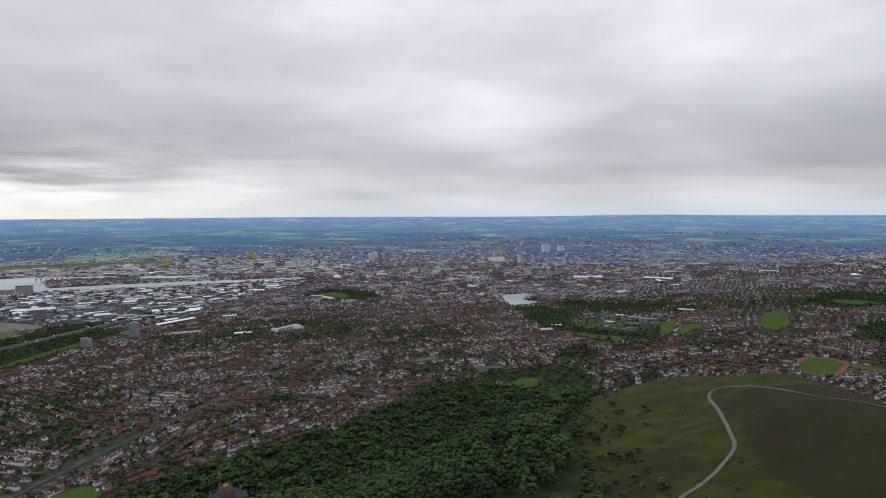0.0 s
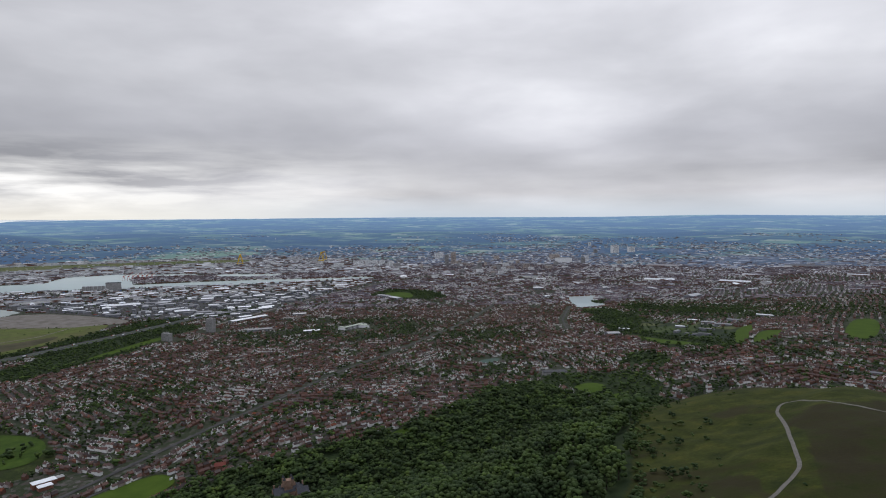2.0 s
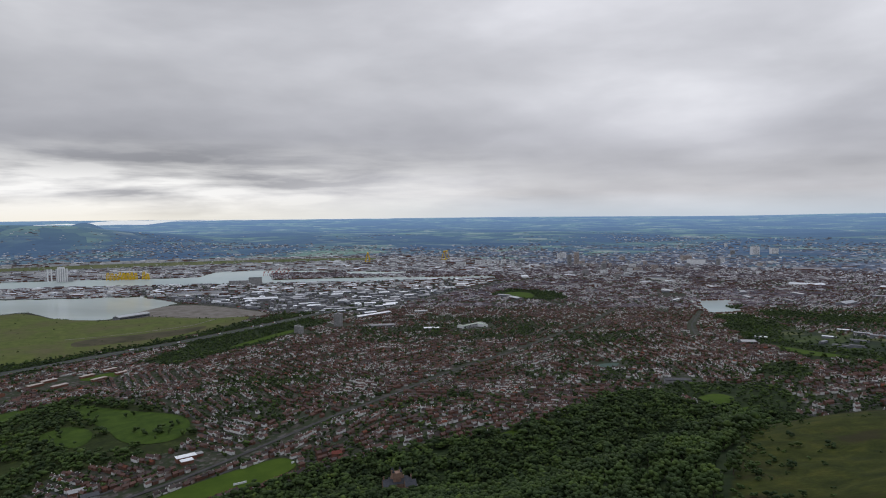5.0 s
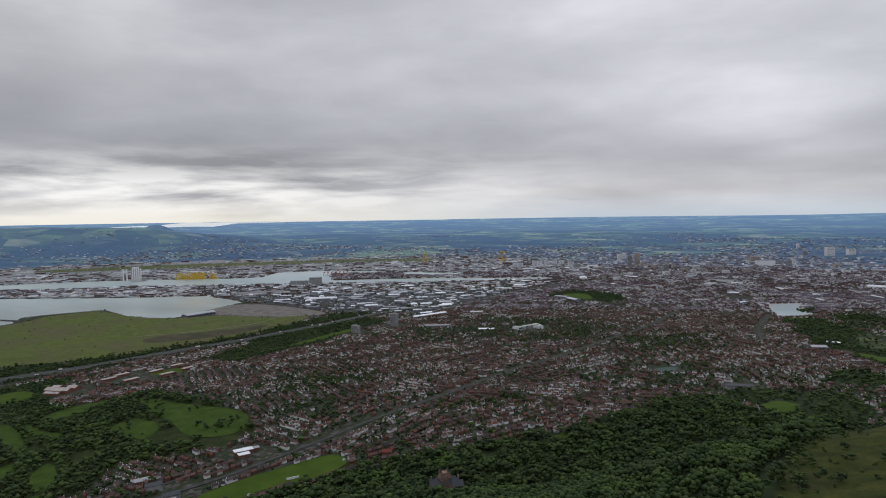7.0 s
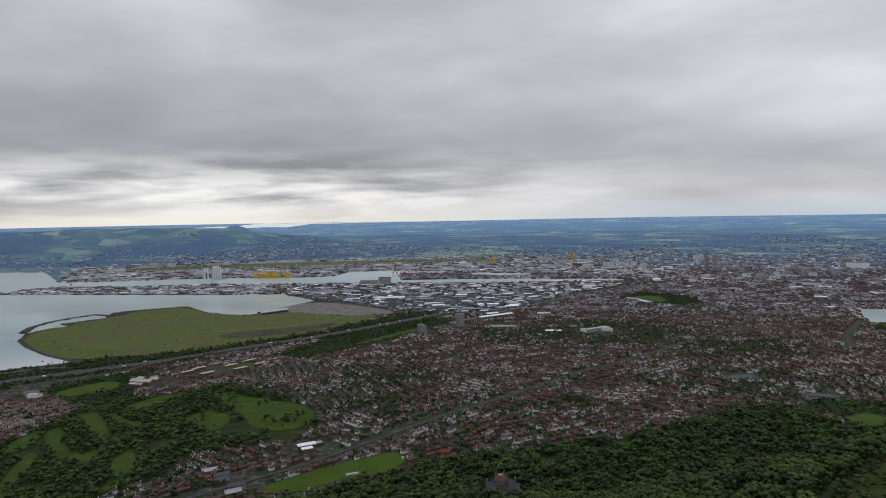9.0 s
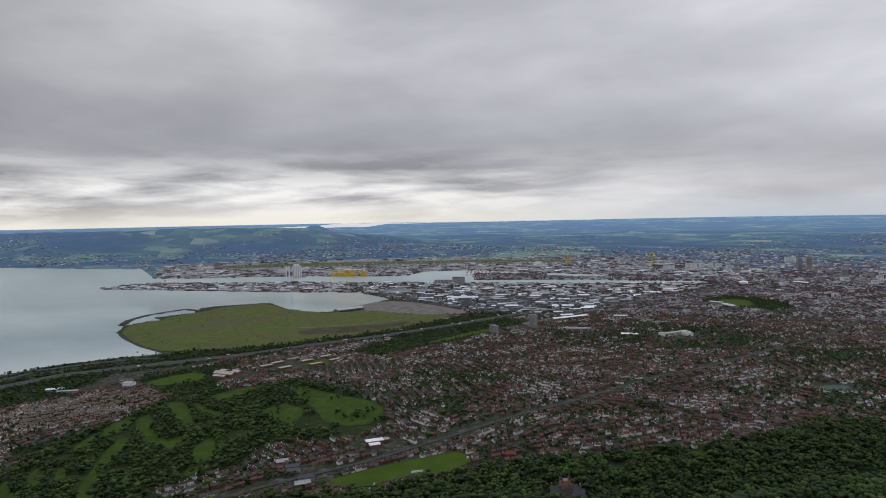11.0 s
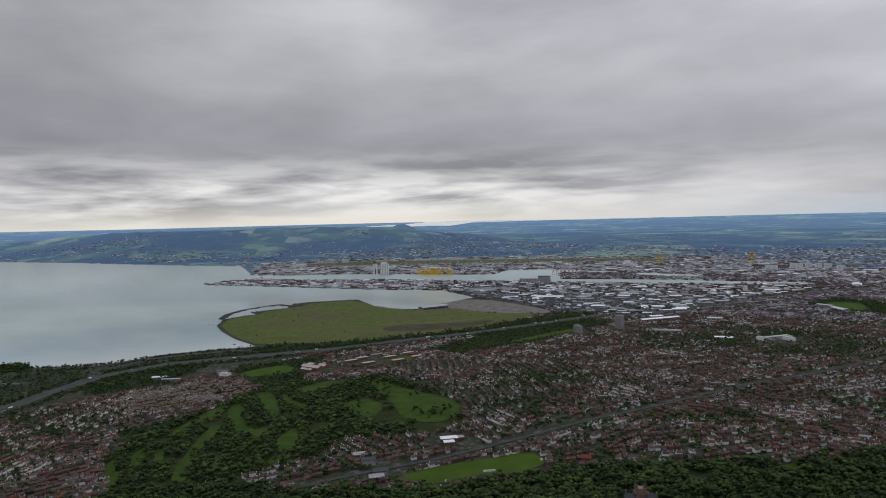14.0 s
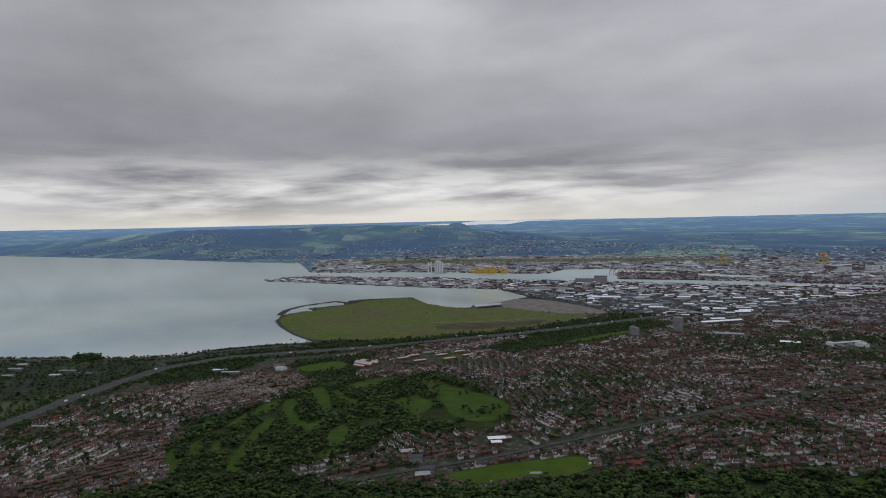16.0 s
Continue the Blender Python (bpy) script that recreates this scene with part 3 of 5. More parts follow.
def far_height(x, y):
    """Hills round the basin: a wooded ridge beyond the lough, rolling country behind the city. Heights are set so the
    skyline fits the camera's view.
    """
    r = np.hypot(x, y)
    az = np.degrees(np.arctan2(-x, y))
    roll = np.clip((r - 6500) / 6000, 0, 1) * (70 + 45 * waves2(x / 1900, y / 1900, 1.0))
    ridge = np.exp(-((r - 11200) / np.where(r < 11200, 1250, 2400)) ** 2) * np.clip((az - 37) / 11, 0, 1) * (318 + 22 * waves2(x / 900, y / 900, 3.0) + 14 * np.sin(np.radians(az) * 21))
    knoll = 375 * np.exp(-(((r - 14000) / 1300) ** 2) - ((az - 47.5) / 2.2) ** 2)
    rim = np.clip((r - 15000) / 11000, 0, 1) ** 1.4 * (355 + 12 * np.sin(np.radians(az) * 9))
    mount = np.clip((r - 21000) / 5000, 0, 1) * 70 * np.exp(-((az + 17) / 6.5) ** 2)
    return np.maximum(np.maximum(roll + ridge, knoll), rim + mount)


LOUGH = [(-9500, 10300), (-13800, 16500), (-9800, 19000), (-6500, 20500), (-9000, 13800)]


def terrain(x, y):
    x, y = np.asarray(x, float), np.asarray(y, float)
    a, b = city_height(x, y), hill_height(x, y)
    m = np.maximum(a, b)
    z = m + 12 * np.log(np.exp((a - m) / 12) + np.exp((b - m) / 12))
    z = z + np.clip((b - a) / 60, 0, 1) * (1.6 * waves2(x / 38, y / 38) + 0.5 * waves2(x / 9, y / 9, 2.0))
    r = np.hypot(x, y)
    z = np.where(r > 5200, np.maximum(z * np.clip((9000 - r) / 3800, 0, 1), far_height(x, y)), z)
    gap = line_gap(x, y, LANDFILL + LANDFILL[:1])
    z = np.where(inside(x, y, LANDFILL), 5 + np.clip(gap / 9, 0, 9), z)
    near_sea = (x < -900) & (r < 23000)
    shore = line_gap(x[near_sea], y[near_sea], SEA + SEA[:1]) if near_sea.any() else 0
    wet = inside(x[near_sea], y[near_sea], SEA)
    edge = np.array(z[near_sea])
    z[near_sea] = np.where(wet, -np.clip(shore * 0.15, 0, 4), np.minimum(edge, 0.15 * shore + 0.4))
    bay = (np.abs(x + 2900) < 500) & (np.abs(y - 1800) < 700)
    if bay.any():
        z[bay] = np.maximum(z[bay], 2.6 - 0.14 * line_gap(x[bay], y[bay], BREAKWATER))
    pool = (np.abs(x - 380) < 400) & (np.abs(y - 3050) < 600)
    if pool.any():
        g = line_gap(x[pool], y[pool], LAKE + LAKE[:1])
        z[pool] = np.where(inside(x[pool], y[pool], LAKE), LAKE_LEVEL - np.clip(g * 0.15, 0, 3), LAKE_LEVEL + np.clip((z[pool] - LAKE_LEVEL), -0.15 * g, 0.15 * g) + 0.4)
    return z


def height(x, y):
    return float(terrain(np.array([x]), np.array([y]))[0])


# ---- mesh helpers ----


def mesh(name, verts, faces, mats, slots=None, smooth=False):
    """A mesh from vertices and faces that all have the same number of corners."""
    v, f = np.asarray(verts, np.float32).reshape(-1, 3), np.asarray(faces, np.int32)
    me = bpy.data.meshes.new(name)
    me.vertices.add(len(v))
    me.vertices.foreach_set("co", v.ravel())
    me.loops.add(f.size)
    me.loops.foreach_set("vertex_index", f.ravel())
    me.polygons.add(len(f))
    me.polygons.foreach_set("loop_start", np.arange(0, f.size, f.shape[1], dtype=np.int32))
    if slots is not None:
        me.polygons.foreach_set("material_index", np.asarray(slots, np.int32))
    me.polygons.foreach_set("use_smooth", np.full(len(f), smooth))
    for m in mats:
        me.materials.append(m)
    me.update(calc_edges=True)
    return me


def whole(name, verts, faces, mats, label, category, kind="", group="", slots=None, smooth=False):
    return tagged(new(name, mesh(name, verts, faces, mats, slots, smooth)), label, category, group, kind)


def part(name, verts, faces, mat, parent, label=""):
    ob = new(name, mesh(name, verts, faces, [mat]))
    ob.parent = parent
    return tagged(ob, label)


def box(x0, x1, y0, y1, z0, z1):
    v = [(x, y, z) for z in (z0, z1) for x, y in ((x0, y0), (x1, y0), (x1, y1), (x0, y1))]
    return np.array(v, float), np.array([(0, 1, 5, 4), (1, 2, 6, 5), (2, 3, 7, 6), (3, 0, 4, 7), (4, 5, 6, 7), (3, 2, 1, 0)])


def join(*pieces):
    vs, fs, n = [], [], 0
    for v, f in pieces:
        vs.append(np.asarray(v, float))
        fs.append(np.asarray(f) + n)
        n += len(v)
    return np.concatenate(vs), np.concatenate(fs)


def quads_to_tris(f):
    f = np.asarray(f)
    return np.concatenate([f[:, [0, 1, 2]], f[:, [0, 2, 3]]]) if f.shape[1] == 4 else f


def gable(w, d, eaves, ridge, over=0.4, thick=0.3):
    """A pitched roof, ridge along x, as a closed slab."""
    x, y = w / 2 + over, d / 2 + over
    e = eaves - over * (ridge - eaves) / (d / 2)
    v = [(-x, -y, e), (x, -y, e), (x, 0, ridge), (-x, 0, ridge), (x, y, e), (-x, y, e)]
    v += [(a, b, c + thick) for a, b, c in v]
    f = [(6, 7, 8, 9), (9, 8, 10, 11), (0, 3, 2, 1), (3, 5, 4, 2), (0, 1, 7, 6), (4, 5, 11, 10), (0, 6, 9, 3), (3, 9, 11, 5), (1, 2, 8, 7), (2, 4, 10, 8)]
    return np.array(v, float), np.array(f)


def hipped(w, d, eaves, ridge, over=0.4):
    x, y, r = w / 2 + over, d / 2 + over, max(w / 2 - d / 2, 0.3)
    v = [(-x, -y, eaves), (x, -y, eaves), (x, y, eaves), (-x, y, eaves), (-r, 0, ridge), (r, 0, ridge)]
    return np.array(v, float), np.array([(0, 1, 5, 4), (2, 3, 4, 5), (1, 2, 5, 5), (3, 0, 4, 4), (3, 2, 1, 0)])


def gable_walls(w, d, eaves, ridge):
    v = [(-w / 2, -d / 2, -2), (w / 2, -d / 2, -2), (w / 2, d / 2, -2), (-w / 2, d / 2, -2), (-w / 2, -d / 2, eaves), (w / 2, -d / 2, eaves), (w / 2, d / 2, eaves), (-w / 2, d / 2, eaves), (-w / 2, 0, ridge), (w / 2, 0, ridge)]
    f = [(0, 1, 5), (0, 5, 4), (2, 3, 7), (2, 7, 6), (1, 2, 6), (1, 6, 5), (5, 6, 9), (3, 0, 4), (3, 4, 7), (4, 8, 7)]
    return np.array(v, float), np.array(f)


def scatter(template, spots, turn, size, lift=None):
    """Many copies of (verts, tris) at spots (n, 3): turned, sized, drawn in with distance."""
    v, f = template
    n, c, s = len(spots), np.cos(turn)[:, None], np.sin(turn)[:, None]
    size = np.asarray(size, float)
    if size.ndim == 1:
        size = np.repeat(size[:, None], 3, 1)
    p = v[None] * size[:, None, :]
    out = np.stack([p[..., 0] * c - p[..., 1] * s, p[..., 0] * s + p[..., 1] * c, p[..., 2]], -1) + spots[:, None, :]
    faces = f[None] + (np.arange(n) * len(v))[:, None, None]
    return fold(out.reshape(-1, 3)), faces.reshape(-1, f.shape[1])


def ribbon(name, line, width, mat, label, category, lift=0.8, kind="structure", step=14.0, thick=0.0):
    """A road or path laid over the land along a line of corners, rounded off."""
    pts = np.array(line, float)
    seg = np.hypot(*np.diff(pts, axis=0).T)
    s = np.concatenate([[0], np.cumsum(seg)])
    n = max(int(s[-1] / step), 4)
    t = np.linspace(0, s[-1], n)
    c = np.stack([np.interp(t, s, pts[:, k]) for k in (0, 1)], 1)
    for _ in range(4):
        c[1:-1] = (c[:-2] + 2 * c[1:-1] + c[2:]) / 4
    d = np.gradient(c, axis=0)
    d /= np.hypot(d[:, 0], d[:, 1])[:, None]
    side = np.stack([-d[:, 1], d[:, 0]], 1)
    cols = np.linspace(-0.5, 0.5, 5)
    g = c[:, None, :] + side[:, None, :] * cols[None, :, None] * width
    z = terrain(g[..., 0].ravel(), g[..., 1].ravel()).reshape(g.shape[:2]) + lift
    v = np.concatenate([g, z[..., None]], -1).reshape(-1, 3)
    i = np.arange(n - 1)[:, None] * 5 + np.arange(4)[None]
    f = np.stack([i, i + 5, i + 6, i + 1], -1).reshape(-1, 4)[:, ::-1]
    return whole(name, fold(v), f, [mat], label, category, kind)


def patch(name, poly, mat, label, category, lift=0.7, kind="structure", cell=14.0):
    """A level area laid over the land inside an outline with rounded corners."""
    p = np.array(poly, float)
    for _ in range(2):
        q = np.roll(p, -1, axis=0)
        p = np.stack([0.75 * p + 0.25 * q, 0.25 * p + 0.75 * q], 1).reshape(-1, 2)
    bm = bmesh.new()
    face = bm.faces.new([bm.verts.new((x, y, 0)) for x, y in p])
    lo, hi = p.min(0), p.max(0)
    for k in (0, 1):
        for at in np.arange(lo[k] + cell, hi[k], cell):
            nor = Vector((1, 0, 0)) if k == 0 else Vector((0, 1, 0))
            bmesh.ops.bisect_plane(bm, geom=bm.verts[:] + bm.edges[:] + bm.faces[:], plane_co=nor * at, plane_no=nor)
    co = np.array([v.co for v in bm.verts])
    co[:, 2] = terrain(co[:, 0], co[:, 1]) + lift
    for v, c in zip(bm.verts, fold(co)):
        v.co = c
    bmesh.ops.recalc_face_normals(bm, faces=bm.faces[:])
    me = bpy.data.meshes.new(name)
    bm.to_mesh(me)
    bm.free()
    if len(me.polygons) and me.polygons[0].normal.z < 0:
        me.flip_normals()
    me.materials.append(mat)
    return tagged(new(name, me), label, category, "", kind)


# ---- ground and water ----


def build_ground():
    az = np.radians(np.concatenate([np.arange(-180, -46, 4.0), np.arange(-46, 96, 0.3), np.arange(96, 180, 4.0)]))
    rings = 451 * 1100 / np.linspace(520, 6.0, 210)
    rings = np.concatenate([[0.5, 40.0], np.geomspace(90, 940, 140), rings[(rings > 945) & (rings < 5400)]])
    far = np.geomspace(5400, 30000, 60)

    def sheet(radii):
        r, a = np.meshgrid(radii, az, indexing="ij")
        x, y = EYE0[0] - r * np.sin(a), EYE0[1] + r * np.cos(a)
        z = terrain(x.ravel(), y.ravel())
        p = np.stack([x.ravel(), y.ravel(), z], 1)
        n, m = len(radii), len(az)
        i = np.arange(n - 1)[:, None] * m + np.arange(m)[None]
        j = np.arange(n - 1)[:, None] * m + (np.arange(m)[None] + 1) % m
        return p, np.stack([i, i + m, j + m, j], -1).reshape(-1, 4)

    for name, radii, mat, label, kind in (("ground", rings, GROUND, "hill grass, woodland floor, gardens and tarmac of the city", "structure"), ("backdrop", far, FAR, "blue-green fields and hills round the city, haze painted in", "structure")):
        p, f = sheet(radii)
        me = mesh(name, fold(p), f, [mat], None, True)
        at = me.attributes.new("plan", "FLOAT_VECTOR", "POINT")
        at.data.foreach_set("vector", p.astype(np.float32).ravel())
        if name == "ground":
            x, y = p[:, 0], p[:, 1]
            hill = np.clip((hill_height(x, y) - city_height(x, y)) / 25, 0, 1)
            for green in [GOLF, CRICKET]:
                hill = np.maximum(hill, inside(x, y, green))
            wood = np.maximum(inside(x, y, WOOD), 0.6 * inside(x, y, GOLF))
            for park in PARKS:
                wood = np.maximum(wood, ragged(x, y, park))
            town = (1 - hill) * (np.hypot(x, y) > 300) * (1 - wood) * (1 - 0.6 * inside(x, y, SCRUB)) * (1 - 0.7 * inside(x, y, DEPOT))
            wood = wood * (1 - 0.8 * inside(x, y, DEPOT))
            heath = sum(ragged(x, y, h, 9.0).astype(float) for h in HEATH)
            col = np.stack([hill, wood, town, np.clip(heath, 0, 1)], 1).astype(np.float32)
            zone = me.attributes.new("zone", "FLOAT_COLOR", "POINT")
            zone.data.foreach_set("color", col.ravel())
        tagged(new(name, me), label, name, "", kind)


build_ground()


def build_water():
    a = np.radians(np.arange(0, 121, 0.5))
    radii = np.geomspace(1500, 14500, 50)
    r, t = np.meshgrid(radii, a, indexing="ij")
    p = np.stack([EYE0[0] - r.ravel() * np.sin(t.ravel()), EYE0[1] + r.ravel() * np.cos(t.ravel()), np.full(r.size, 0.0)], 1)
    m = len(a)
    i = np.arange(len(radii) - 1)[:, None] * m + np.arange(m - 1)[None]
    f = np.stack([i, i + m, i + m + 1, i + 1], -1).reshape(-1, 4)
    whole("water", fold(p), f, [WATER], "calm grey-green water of the sea lough and docks", "water", "structure", "", None, True)
    q = np.array([(x, y, LAKE_LEVEL) for x, y in [(270, 3280), (500, 3340), (500, 2900), (400, 2820), (300, 2790)]])
    whole("lake", fold(q), [(0, 4, 3), (0, 3, 2), (0, 2, 1)], [WATER], "pale still water of a park lake", "water", "structure")
    # Tilted sheet on the far slope, placed to fit the camera's view.
    n = 60
    az, far = np.radians(np.linspace(22.0, 51.0, n)), np.linspace(0, 1, 8)
    t, u = np.meshgrid(az, far, indexing="ij")
    wide = np.interp(np.degrees(az), [22, 30, 36, 40.5, 42, 45, 46.5, 48, 51], [0.02, 0.10, 0.16, 0.30, 0.85, 1.0, 0.7, 0.25, 0.03])[:, None]
    lo = np.interp(np.degrees(az), [22, 36, 41, 43, 46, 51], [25300, 25000, 24300, 22300, 22200, 22600])[:, None] + 160 * np.sin(t * 90)
    r = lo + (140 + 3000 * wide * np.clip((26200 - lo) / 4000, 0, 1)) * u
    x, y = -r * np.sin(t), r * np.cos(t)
    z = terrain(x.ravel(), y.ravel()) + 45
    i = np.arange(n - 1)[:, None] * 8 + np.arange(7)[None]
    f = np.stack([i, i + 1, i + 9, i + 8], -1).reshape(-1, 4)
    whole("far_lough", fold(np.stack([x.ravel(), y.ravel(), z], 1)), f, [FAR_SHINE], "strip of a far sea lough under the horizon, shine painted and glowing", "water", "structure", "", None, True)


build_water()


patch("meadow", LANDFILL, MEADOW, "rough yellow-green grass on a capped landfill headland", "meadow", 0.8, cell=25)
patch("gravel_yard", YARD, GRAVEL, "bare brown gravel and rubble behind the headland", "waste ground", 0.8, cell=25)
for way in FAIRWAYS:
    patch("fairway", way, FAIRWAY, "mown green golf fairway between trees", "golf course", 0.7)
patch("cricket_field", CRICKET, LAWN, "smooth bright green cricket field beside the wood", "playing field", 0.8, cell=10)
for green in GREENS:
    patch("playing_field", green, LAWN, "mown green playing field among houses", "playing field", 0.8)
ribbon("motorway", MOTORWAY, 44, CONCRETEWAY, "grey dual motorway along the shore", "motorway", 1.2)
ribbon("breakwater", BREAKWATER, 20, STONE, "low dark stone breakwater closing off a lagoon", "sea wall", 1.0)
ribbon("slip_road", SLIP_ROAD, 20, CONCRETEWAY, "grey slip road curving off towards the sea wall", "road", 1.5)
ribbon("landfill_track", LANDFILL_TRACK, 7, GRAVEL, "bare earth track along the headland", "track", 1.3)
patch("bare_bank", BARE_BANK, HEATHER, "bare brown bank between headland and motorway", "waste ground", 1.1, cell=25)
ribbon("shore_road", SHORE_ROAD, 16, TARMAC, "grey road along the sea wall", "road", 1.2)
ribbon("railway", RAILWAY, 14, GRAVEL, "railway bed towards the docks", "railway", 1.0)
ribbon("road", MAIN_ROAD, 8.5, TARMAC, "wide grey main road through the suburb", "road", 0.9)
ribbon("road", LAKE_ROAD, 6, TARMAC, "curving grey road beside the park lake", "road", 0.9)
ribbon("hill_path", HILL_PATH, 1.9, PATH, "pale gravel footpath winding over the hilltop", "path", 0.15, step=2.5)
ribbon("sea_wall", SHORE_NEAR[-1:] + SHORE_POINT[:14], 13, STONE, "dark boulder sea wall round the headland", "sea wall", 1.4)


# ---- houses and trees in their hundreds ----
rng = np.random.default_rng(7)


def azimuth(x, y):
    return np.degrees(np.arctan2(-(x - EYE0[0]), y - EYE0[1]))


OPEN = [SEA, LANDFILL, YARD, GOLF, CRICKET, LAKE, WOOD, INDUSTRY, PORT, EAST_BANK] + GREENS
TRACK_ZONE = [(690, 1170), (760, 1330), (850, 1330), (850, 1250), (770, 1170)]
SITES = [(-1138, 2290, 60), (-1211, 2104, 60), (-590, 2365, 110), (-270, 757, 60), (-652, 812, 45), (-1460, 1080, 75), (-1415, 1260, 90), (-1644, 890, 40), (-640, 655, 45), (-40, 1600, 50), (120, 1420, 45)]


def built_up(x, y):
    """Where houses may stand."""
    ok = (hill_height(x, y) - city_height(x, y)) < 8
    for zone in OPEN + [TRACK_ZONE]:
        ok &= ~inside(x, y, zone)
    for zone in PARKS:
        ok &= ~ragged(x, y, zone)
    for line, gap in ((MOTORWAY, 45), (SHORE_ROAD, 30), (RAILWAY, 30), (MAIN_ROAD, 17), (LAKE_ROAD, 17)):
        ok &= line_gap(x, y, line) > gap
    for sx, sy, r in SITES:
        ok &= np.hypot(x - sx, y - sy) > r
    return ok & ((x > -1700) | (y > 2700))


def districts():
    """Rows of plots, district by district, each with its own bearing."""
    a = np.radians(rng.uniform(-46, 97, 4200))
    r = np.sqrt(rng.uniform(560 ** 2, 5400 ** 2, 4200))
    seeds = np.stack([EYE0[0] - r * np.sin(a), EYE0[1] + r * np.cos(a)], 1)
    keep = []
    for s in seeds:
        gap = 170 if np.hypot(*s) < 3000 else 260
        if all((s[0] - k[0]) ** 2 + (s[1] - k[1]) ** 2 > gap * gap for k in keep):
            keep.append(s)
    seeds = np.array(keep)
    spots, turns, roads = [], [], []
    for k, s in enumerate(seeds):
        near = np.hypot(*s) < 3000
        own_way = min(BEARINGS, key=lambda b: math.hypot(s[0] - b[0], s[1] - b[1]))[2]
        th = radians(own_way + (0 if own_way == 80 else rng.choice([0, 0, 0, 90])) + rng.normal(0, 4))
        pitch = rng.uniform(9.6, 12.0) if near else 30.0
        half = 190 if near else 290
        u = np.arange(-half, half, pitch)
        rows, y0 = [], -half
        while y0 < half:
            rows += [y0, y0 + 19]
            roads.append((s, th, y0 + 9.5, half, k))
            y0 += 19 + rng.uniform(23, 31)
        uu, vv = np.meshgrid(u, rows)
        uu, vv = uu.ravel() + rng.normal(0, 0.8, uu.size), vv.ravel() + rng.normal(0, 0.7, vv.size)
        p = np.stack([s[0] + uu * math.cos(th) - vv * math.sin(th), s[1] + uu * math.sin(th) + vv * math.cos(th)], 1)
        own = np.argmin(((p[:, None, :] - seeds[None]) ** 2).sum(-1), 1) == k
        spots.append(p[own])
        turns.append(np.full(own.sum(), th))
    return np.concatenate(spots), np.concatenate(turns), seeds, roads


SPOTS, TURNS, SEEDS, STREETS = districts()
ok = built_up(SPOTS[:, 0], SPOTS[:, 1])
SPOTS, TURNS = SPOTS[ok], TURNS[ok]
MIXED = np.zeros(len(SPOTS), bool)
for zone in GROVES:
    MIXED |= ragged(SPOTS[:, 0], SPOTS[:, 1], zone, 50.0)
leafy = 0.55 * MIXED + 0.75 * waves2(SPOTS[:, 0] / 55, SPOTS[:, 1] / 55, 5.0) + 0.55 * waves2(SPOTS[:, 0] / 210, SPOTS[:, 1] / 210, 9.0) + rng.normal(0, 0.35, len(SPOTS))
far_of = np.hypot(SPOTS[:, 0] - EYE0[0], SPOTS[:, 1] - EYE0[1])
HOUSE = (leafy < 0.42) & (rng.random(len(SPOTS)) < 0.95)
GROVE = ~HOUSE


def street_mesh():
    lines = []
    for s, th, v0, half, k in STREETS:
        if np.hypot(*s) < 3900:
            t = np.arange(-half, half + 1, 20.0)
            c = np.stack([s[0] + t * math.cos(th) - v0 * math.sin(th), s[1] + t * math.sin(th) + v0 * math.cos(th)], 1)
            lines.append((c, np.argmin(((c[:, None, :] - SEEDS[None]) ** 2).sum(-1), 1) == k, th))
    every = np.concatenate([c for c, _, _ in lines])
    free = built_up(every[:, 0], every[:, 1])
    vs, n = [], 0
    for c, own, th in lines:
        own = own & free[n:n + len(c)]
        n += len(c)
        side = np.array([-math.sin(th), math.cos(th)]) * 3.2
        for i in np.where(own[:-1] & own[1:])[0]:
            vs += [c[i] - side, c[i + 1] - side, c[i + 1] + side, c[i] + side]
    v = np.array(vs)
    v = np.concatenate([v, (terrain(v[:, 0], v[:, 1]) + 0.7)[:, None]], 1)
    whole("side_streets", fold(v), np.arange(len(v)).reshape(-1, 4), [TARMAC], "grey tarmac side streets between the houses", "street", "stuff")


street_mesh()

# the house pair that stands all over the suburb: walls, tiled roof, chimney stacks, rear wing
W, D, EAVES, RIDGE = 8.8, 6.8, 4.9, 7.3


def house_parts(w=W, d=D, eaves=EAVES, ridge=RIDGE):
    walls = gable_walls(w, d, eaves, ridge)
    roof = gable(w, d, eaves, ridge, 0.4, 0.28)
    stacks = [box(x - 0.5, x + 0.5, -0.45, 0.45, ridge - 0.9, ridge + 1.5) for x in (-w * 0.42, w * 0.42)]
    wing = join(gable_walls(4.2, 5.0, 2.7, 3.9))
    wing_roof = gable(4.2, 5.0, 2.7, 3.9, 0.3, 0.2)
    wing = (wing[0] + [0, d / 2 + 2.4, 0], wing[1])
    wing_roof = (wing_roof[0] + [0, d / 2 + 2.4, 0], wing_roof[1])
    return walls, roof, stacks, wing, wing_roof


